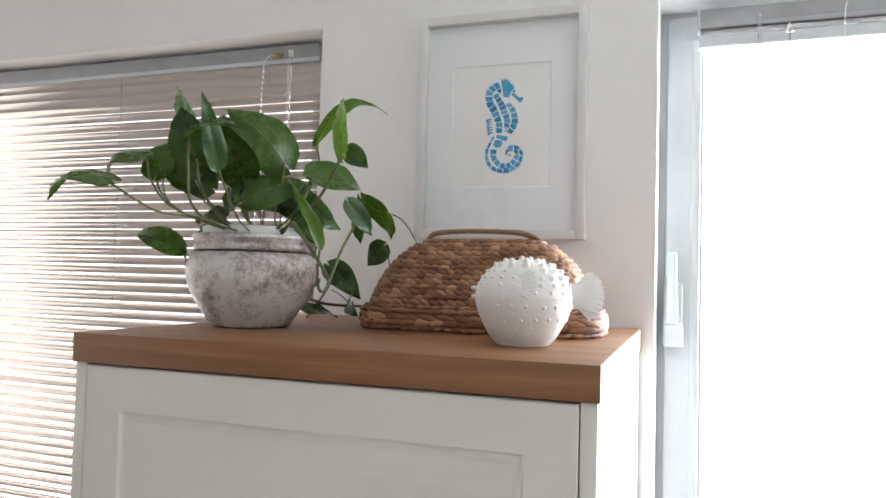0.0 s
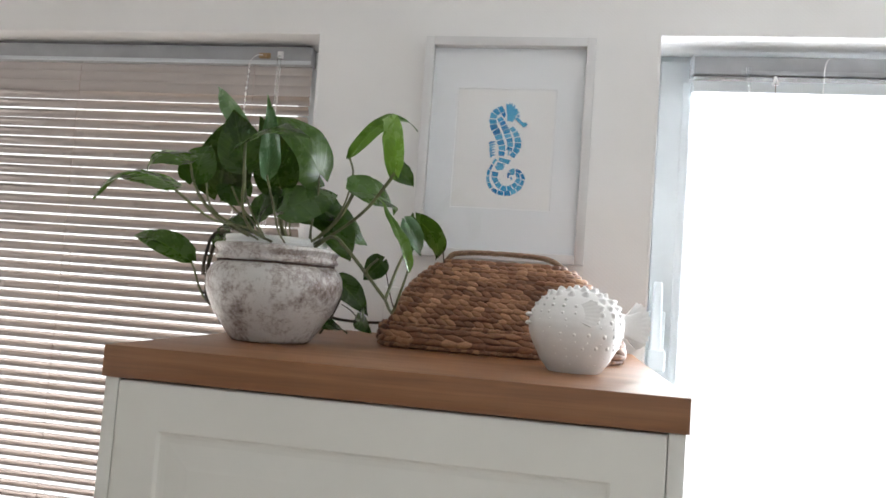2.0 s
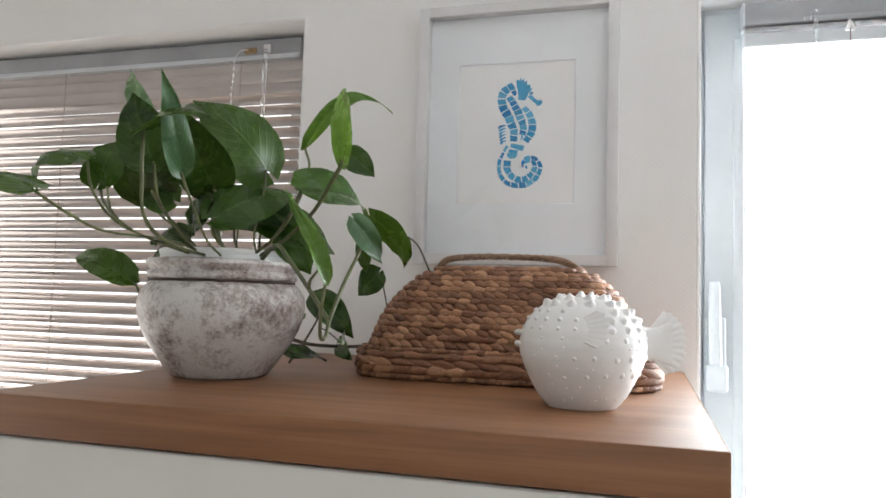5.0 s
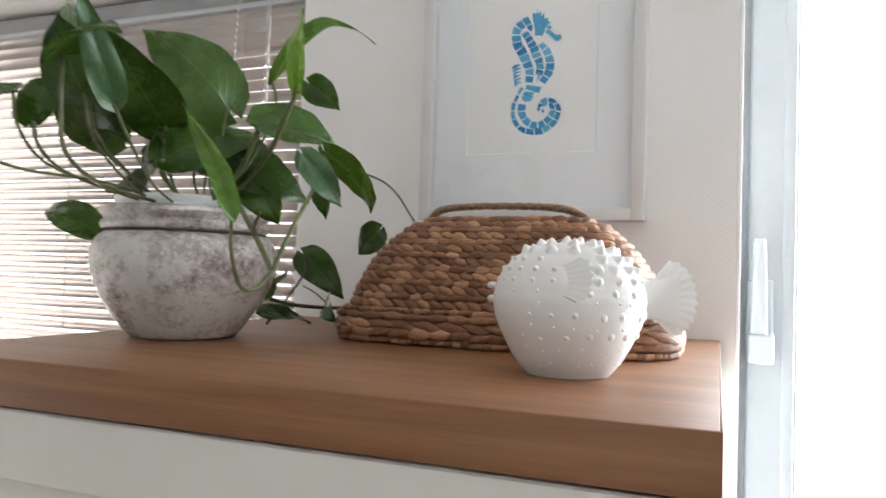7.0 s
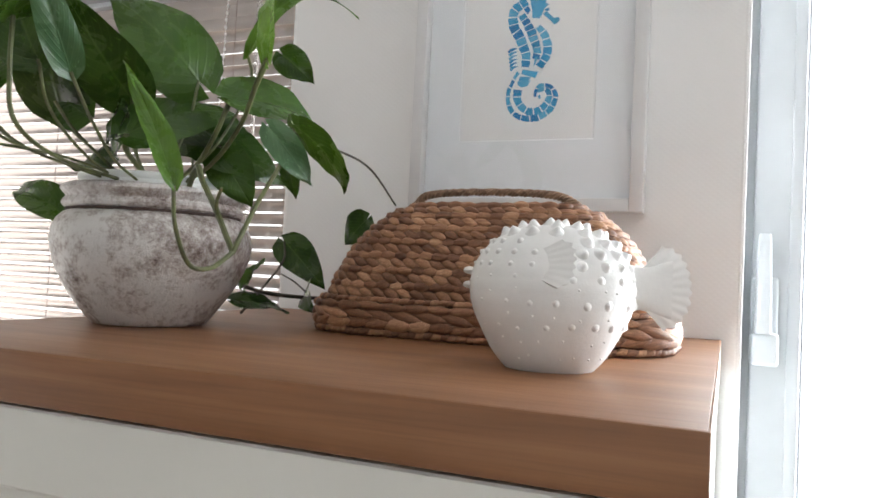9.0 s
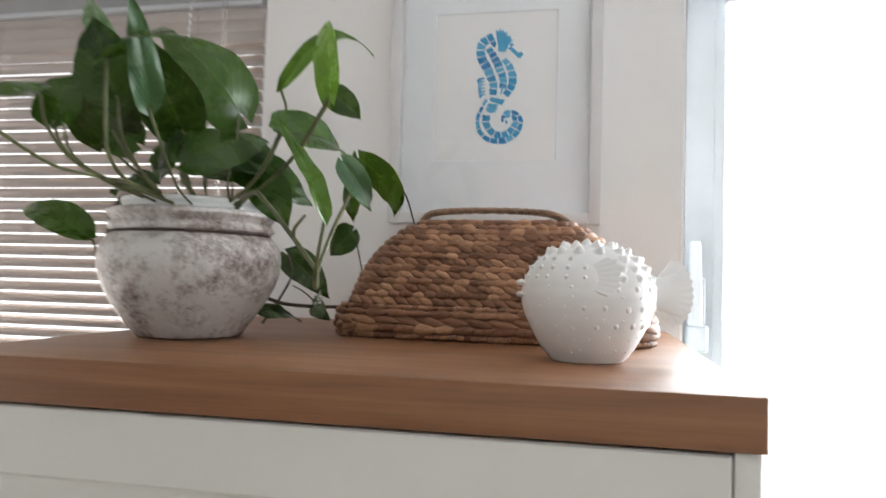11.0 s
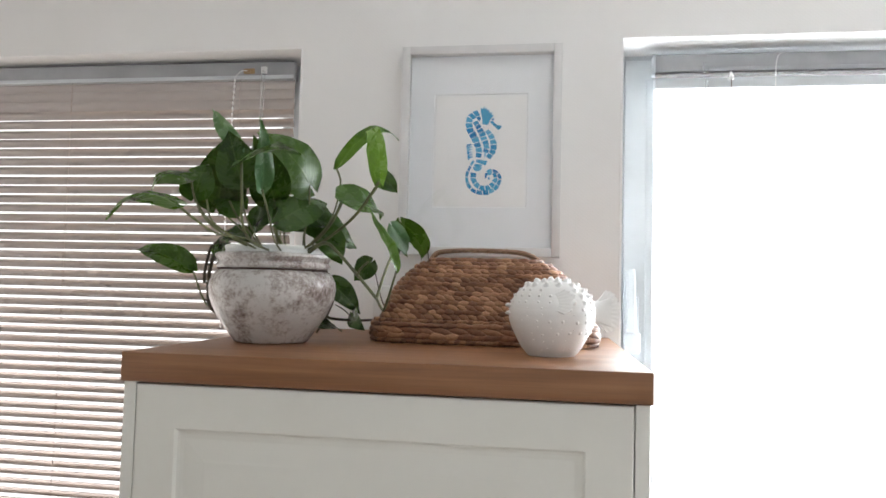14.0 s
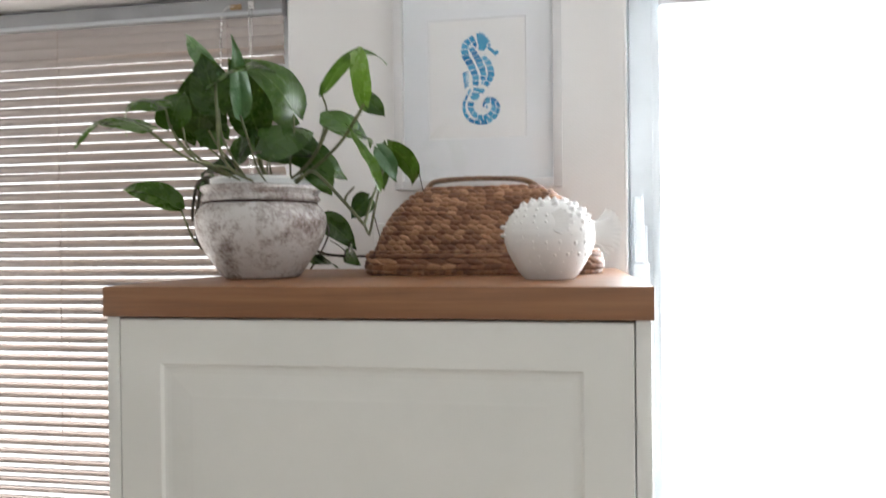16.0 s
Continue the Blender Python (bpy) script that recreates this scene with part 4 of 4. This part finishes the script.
def oval(a, b, r, s):
    """Point and outward normal of a rounded rectangle with corner radius r, s in turns of its edge."""
    r = min(r, a * 0.98, b * 0.98)
    la, lb, lc = 2 * (a - r), 2 * (b - r), math.pi * r / 2
    d = (s % 1.0) * (2 * la + 2 * lb + 4 * lc)
    for q, (ln, ox, oy) in enumerate(((lb, a - r, -(b - r)), (la, a - r, b - r), (lb, -(a - r), b - r), (la, -(a - r), -(b - r)))):
        c, n = (1, 0, -1, 0)[q], (0, 1, 0, -1)[q]
        if d <= ln:
            return Vector((ox + r * c - n * d, oy + r * n + c * d, 0)), Vector((c, n, 0))
        d -= ln
        if d <= lc:
            t = q * math.pi / 2 + d / r
            ex, ey = ox - n * ln, oy + c * ln
            return Vector((ex + r * math.cos(t), ey + r * math.sin(t), 0)), Vector((math.cos(t), math.sin(t), 0))
        d -= lc
    return Vector((a, -(b - r), 0)), Vector((1, 0, 0))


def even(a, b, r, count, shift=0.0):
    """Turns at which points lie evenly round the rounded rectangle, and its length."""
    r = min(r, a * 0.98, b * 0.98)
    return [((k + shift) % count) / count for k in range(count)], 4 * (a - r) + 4 * (b - r) + 2 * math.pi * r


SHELL = ((0.036, 0.1640, 0.0735), (0.058, 0.1580, 0.0690), (0.080, 0.1480, 0.0630), (0.100, 0.1350, 0.0560), (0.116, 0.1200, 0.0485), (0.128, 0.1030, 0.0400), (0.1345, 0.0870, 0.0310))


def shell(z):
    for (z0, a0, b0), (z1, a1, b1) in zip(SHELL, SHELL[1:]):
        if z <= z1:
            k = (z - z0) / (z1 - z0)
            return a0 + (a1 - a0) * k, b0 + (b1 - b0) * k, Vector((0, 0, 1)) * (((a0 - a1) + (b0 - b1)) / 2)
    return SHELL[-1][1], SHELL[-1][2], Vector((0, 0, 0.02))


BAND_R, SHELL_R = 0.055, 0.034      # corner radii of the rim band and of the dome
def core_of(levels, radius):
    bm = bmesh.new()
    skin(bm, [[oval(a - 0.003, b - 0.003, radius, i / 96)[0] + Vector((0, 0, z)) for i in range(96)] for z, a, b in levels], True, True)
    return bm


# plain dark solids added under the strands; they fill the gaps in the weave
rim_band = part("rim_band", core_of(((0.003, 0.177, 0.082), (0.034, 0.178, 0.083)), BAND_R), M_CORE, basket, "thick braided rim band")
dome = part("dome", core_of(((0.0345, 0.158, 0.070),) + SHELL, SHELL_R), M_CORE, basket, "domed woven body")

# one strand: a plump twisted lens, 1 long, lying along x, proud along y
strand_meshes = []
for q in range(4):
    r4 = random.Random(40 + q)
    bm = bmesh.new()
    rings = []
    for f, w in ((-0.5, 0.06), (-0.40, 0.46), (-0.26, 0.80), (-0.06, 1.0), (0.14, 0.98), (0.30, 0.76), (0.42, 0.42), (0.5, 0.06)):
        bend = 0.16 * math.sin(math.pi * f)
        w *= r4.uniform(0.9, 1.08)
        rings.append([(f, 0.5 * w * math.cos(2 * math.pi * k / 8 + 0.4 * f) * 0.9, 0.5 * w * math.sin(2 * math.pi * k / 8 + 0.4 * f) + bend) for k in range(8)])
    skin(bm, rings, True, True)
    me = bpy.data.meshes.new("strand")
    bmesh.ops.recalc_face_normals(bm, faces=bm.faces)
    bm.to_mesh(me)
    bm.free()
    for p in me.polygons:
        p.use_smooth = True
    me.materials.append(M_FIBRE)
    strand_meshes.append(me)
joined = bmesh.new()
rng = random.Random(8)
made = 0


def strand(p, along, out, length, thick, high):
    """Strands on the room side are parts of their own, those round the back are joined."""
    global made
    along = along.normalized()
    out = (out - along * out.dot(along)).normalized()
    up = along.cross(out)
    m = Matrix.Translation(p) @ Matrix((along, out, up)).transposed().to_4x4() @ Matrix.Diagonal((length, thick, high, 1))
    me = rng.choice(strand_meshes)
    if p.y < -0.02 and made < 296:
        o = new("strand", me)
        o.parent = rim_band if p.z < 0.0365 else dome
        o.matrix_local = m
        made += 1
    else:
        bm2 = bmesh.new()
        bm2.from_mesh(me)
        bmesh.ops.transform(bm2, matrix=m, verts=bm2.verts)
        vs = [joined.verts.new(v.co) for v in bm2.verts]
        for f in bm2.faces:
            joined.faces.new([vs[v.index] for v in f.verts])
        bm2.free()


def row(z, a, b, slope, pitch, high, thick, slant, shift):
    rad = BAND_R if z < 0.036 else SHELL_R
    turns, length = even(a, b, rad, max(8, round((4 * (a + b) - 1.7 * rad) / pitch)), shift)
    step = length / len(turns)
    for s in turns:
        p, n = oval(a, b, rad, s)
        q, _ = oval(a, b, rad, s + 0.002)
        along = (q - p).normalized()
        up = Vector((0, 0, 1))
        lean = (up * math.cos(slope) - n * math.sin(slope))
        out = n * math.cos(slope) + up * math.sin(slope)
        d = along + lean * (slant + rng.uniform(-0.07, 0.07)) + out * 0.13
        strand(p + Vector((0, 0, z)) + out * rng.uniform(-0.0005, 0.0008) + lean * rng.uniform(-0.0006, 0.0006), d, out,
               step * rng.uniform(1.50, 1.75), thick * rng.uniform(0.85, 1.15), high * rng.uniform(0.9, 1.12))


row(0.0035, 0.1810, 0.0850, 0.0, 0.0085, 0.0075, 0.0080, 0.55, 0.0)
row(0.0120, 0.1815, 0.0855, 0.0, 0.022, 0.0125, 0.0105, 0.26, 0.3)
row(0.0205, 0.1815, 0.0855, 0.0, 0.026, 0.0110, 0.0095, -0.10, 0.6)
row(0.0285, 0.1805, 0.0848, 0.2, 0.024, 0.0095, 0.0090, 0.10, 0.1)
row(0.0345, 0.1775, 0.0825, 0.6, 0.0080, 0.0062, 0.0070, 0.45, 0.2)
zz, k = 0.0415, 0
while zz < 0.1335:
    a, b, _ = shell(zz)
    a2, b2, _ = shell(min(zz + 0.006, 0.134))
    slope = math.atan2((a - a2 + b - b2) / 2, 0.006)
    row(zz, a, b, min(slope, 1.0), 0.0140, 0.0102, 0.0108, 0.21 if k % 2 else -0.21, 0.5 * (k % 2) + rng.uniform(0, 0.12))
    zz += 0.0077 * math.cos(min(slope, 0.9)) ** 0.6
    k += 1
for yy in (-0.018, -0.009, 0.0, 0.009, 0.018):
    for xx in np.arange(-0.066, 0.067, 0.0215):
        strand(Vector((xx + 0.4 * yy, yy, 0.1355)), Vector((1, 0.12, 0)), Vector((0, 0, 1)), 0.031, 0.007, 0.0125)
part("back_weave", joined, M_FIBRE_J, basket, "woven back and top of the basket")["kind"] = "stuff"

# rope handle: three strands laid round an arched line
hl = smooth_line([(-0.095, 0.0, 0.130), (-0.088, -0.001, 0.1415), (-0.076, -0.001, 0.1480), (-0.04, 0.0, 0.1510), (0.010, 0.0, 0.1510), (0.052, 0.0, 0.1490), (0.072, -0.001, 0.1445), (0.086, -0.002, 0.1360), (0.098, -0.002, 0.124)], 14)
rope = bmesh.new()
for q in range(3):
    pts = []
    run = 0.0
    for i, p in enumerate(hl):
        if i:
            run += (p - hl[i - 1]).length
        ang = 2 * math.pi * (run / 0.0135 + q / 3)
        d = (hl[min(i + 1, len(hl) - 1)] - hl[max(i - 1, 0)]).normalized()
        s = Vector((0, 1, 0))
        u = s.cross(d).normalized()
        pts.append(p + 0.0026 * (math.cos(ang) * s + math.sin(ang) * u))
    add_tube(rope, pts, 0.0021, sides=8, per=0)
part("handle", rope, M_ROPE, basket, "twisted rope handle")
# ---------------------------------------------------------------- ceramic fish, one plain mesh
fish = bmesh.new()
BODY = ((0.0, 0.0310, 0.0275), (0.0015, 0.0330, 0.0290), (0.012, 0.0415, 0.0360), (0.024, 0.0480, 0.0415), (0.036, 0.0540, 0.0465), (0.047, 0.0578, 0.0495), (0.058, 0.0588, 0.0505),
        (0.070, 0.0565, 0.0485), (0.081, 0.0505, 0.0435), (0.090, 0.0420, 0.0365), (0.097, 0.0300, 0.0265), (0.1010, 0.0170, 0.0150), (0.1024, 0.0060, 0.0050), (0.1026, 0.0006, 0.0006))


def body_at(z):
    for (z0, a0, b0), (z1, a1, b1) in zip(BODY, BODY[1:]):
        if z <= z1:
            k = (z - z0) / (z1 - z0)
            return a0 + (a1 - a0) * k, b0 + (b1 - b0) * k, (a1 - a0) / (z1 - z0)
    return BODY[-1][1], BODY[-1][2], -2.0


fine_z = [0.1026 * i / 30 for i in range(31)]
rings = [[(body_at(0)[0] * 0.9 * math.cos(2 * math.pi * i / 56), body_at(0)[1] * 0.9 * math.sin(2 * math.pi * i / 56), 0.0) for i in range(56)]]
for z in fine_z:
    a, b, _ = body_at(z)
    rings.append([(a * math.cos(2 * math.pi * i / 56), b * math.sin(2 * math.pi * i / 56), z) for i in range(56)])
skin(fish, rings, True, True)


def knob(z, ang, r, h, lean=0.0):
    a, b, da = body_at(z)
    p = Vector((a * math.cos(ang), b * math.sin(ang), z))
    n = Vector((math.cos(ang) / a, math.sin(ang) / b, -da / a)).normalized()
    n = (n + Vector((lean, 0, 0))).normalized()
    s = n.orthogonal().normalized()
    u = n.cross(s)
    rr = [[p + n * (h * f - 0.0012) + (r * g) * (math.cos(2 * math.pi * k / 10) * s + math.sin(2 * math.pi * k / 10) * u) for k in range(10)]
          for f, g in ((0.0, 1.50), (0.22, 1.10), (0.55, 0.76), (0.84, 0.44), (1.0, 0.14))]
    skin(fish, rr, True, True)


rng = random.Random(3)
# low bumps at the head end, larger ones towards the tail, fine dots between, blunt spikes over the back
def under_fin(z, ang):
    return 0.045 < z < 0.094 and abs(math.sin(ang)) > 0.6 and -0.22 < math.cos(ang) < 0.22


for lv, z in enumerate((0.031, 0.0465, 0.0630)):
    for i in range(19):
        ang = 2 * math.pi * (i + 0.5 * (lv % 2)) / 19 + rng.uniform(-0.05, 0.05)
        tail = 0.5 + 0.5 * math.cos(ang)
        if tail < 0.05 or under_fin(z - 0.006, ang):
            continue
        size = 0.0015 + 0.0024 * tail ** 0.9
        knob(z + rng.uniform(-0.0015, 0.0015), ang, size, 0.0015 + 0.0013 * tail)
for lv, z in enumerate((0.011, 0.0215, 0.0385, 0.0550)):
    for i in range(19):
        ang = 2 * math.pi * (i + 0.5 * ((lv + 1) % 2)) / 19 + rng.uniform(-0.1, 0.1)
        if math.cos(ang) > -0.75 and not under_fin(z, ang):
            knob(z + rng.uniform(-0.002, 0.002), ang, 0.0010, 0.0021)
for z, n, r, h in ((0.0725, 21, 0.0037, 0.0040), (0.0805, 21, 0.0040, 0.0048), (0.0880, 18, 0.0042, 0.0055), (0.0945, 13, 0.0043, 0.0060), (0.0995, 8, 0.0042, 0.0060), (0.1022, 3, 0.0038, 0.0056)):
    for i in range(n):
        ang = 2 * math.pi * (i + rng.uniform(-0.15, 0.15)) / n
        if under_fin(z, ang):
            continue
        soft = 0.62 if math.cos(ang) < -0.2 and z < 0.092 else 1.0
        knob(z, ang, r * soft, h * soft, 0.10)


def fan(origin, along, out, length, spread, ribs, bulge, thick=0.0022, a0=0.0, wave=0.0016, flare=1.0):
    """A ribbed fin opening from its root: along is its middle line, out the side it faces."""
    o, along, out = Vector(origin), Vector(along).normalized(), Vector(out).normalized()
    side = along.cross(out).normalized()
    nr, na = 9, ribs * 6
    faces = {}
    for sgn in (1, -1):
        for i in range(nr + 1):
            f = i / nr
            for j in range(na + 1):
                g = j / na - 0.5
                ang = a0 + spread * g * (flare + (1 - flare) * f)
                scal = 1 + 0.022 * f ** 3 * math.cos(2 * math.pi * ribs * (g + 0.5))
                rad = length * (0.10 + 0.90 * f) * scal * (1 - 0.16 * (2 * g) ** 4)
                w = wave * f ** 1.6 * math.cos(2 * math.pi * ribs * (g + 0.5)) + bulge * f * f
                th = thick * (1.4 - f) * sgn * 0.5
                faces[sgn, i, j] = fish.verts.new(o + along * (rad * math.cos(ang)) + side * (rad * math.sin(ang)) + out * (w + th))
        for i in range(nr):
            for j in range(na):
                fish.faces.new((faces[sgn, i, j], faces[sgn, i + 1, j], faces[sgn, i + 1, j + 1], faces[sgn, i, j + 1]))
    rim = [(nr, j) for j in range(na + 1)]
    for (i, j), (k, l) in zip(rim, rim[1:]):
        fish.faces.new((faces[1, i, j], faces[1, k, l], faces[-1, k, l], faces[-1, i, j]))
    for jj in (0, na):
        for i in range(nr):
            fish.faces.new((faces[1, i, jj], faces[1, i + 1, jj], faces[-1, i + 1, jj], faces[-1, i, jj]))


# tail root and tail fan
skin(fish, [[(x, 0.05 * (x - 0.040) + ry * math.cos(2 * math.pi * k / 24), 0.0595 + rz * math.sin(2 * math.pi * k / 24)) for k in range(24)]
            for x, ry, rz in ((0.040, 0.0220, 0.0290), (0.047, 0.0150, 0.0205), (0.054, 0.0100, 0.0162), (0.061, 0.0072, 0.0150), (0.068, 0.0048, 0.0160), (0.076, 0.0026, 0.0185), (0.083, 0.0008, 0.0205))], True, True)
fan((0.047, 0.0, 0.0590), (1, 0.05, 0.05), (0.05, -1, 0), 0.0495, 1.55, 11, -0.005, 0.0052, 0.0, 0.00006, 0.85)
# side fins
for sg in (-1, 1):
    fan((-0.031, sg * 0.0352, 0.0705), (0.945, sg * 0.325, 0.06), (0.30, sg * 0.90, 0.30), 0.0470, 0.86, 7, 0.0015, 0.0048, 0.0, 0.00010, 0.9)
# pouting mouth
for dz, r in ((0.0668, 0.0046), (0.0565, 0.0044)):
    bmesh.ops.create_uvsphere(fish, u_segments=14, v_segments=8, radius=1, matrix=Matrix.Translation((-0.0592, 0.0, dz)) @ Matrix.Diagonal((r * 1.0, r * 1.9, r * 0.62, 1)))
fo = finish("fish_statue", fish, M_GLAZE)
fo.matrix_world = pose(-0.1115, 0.164, TOPZ + 0.0005, 0, 0, 13)
tagged(fo, "white glazed ceramic puffer fish ornament standing on the worktop", "statue")
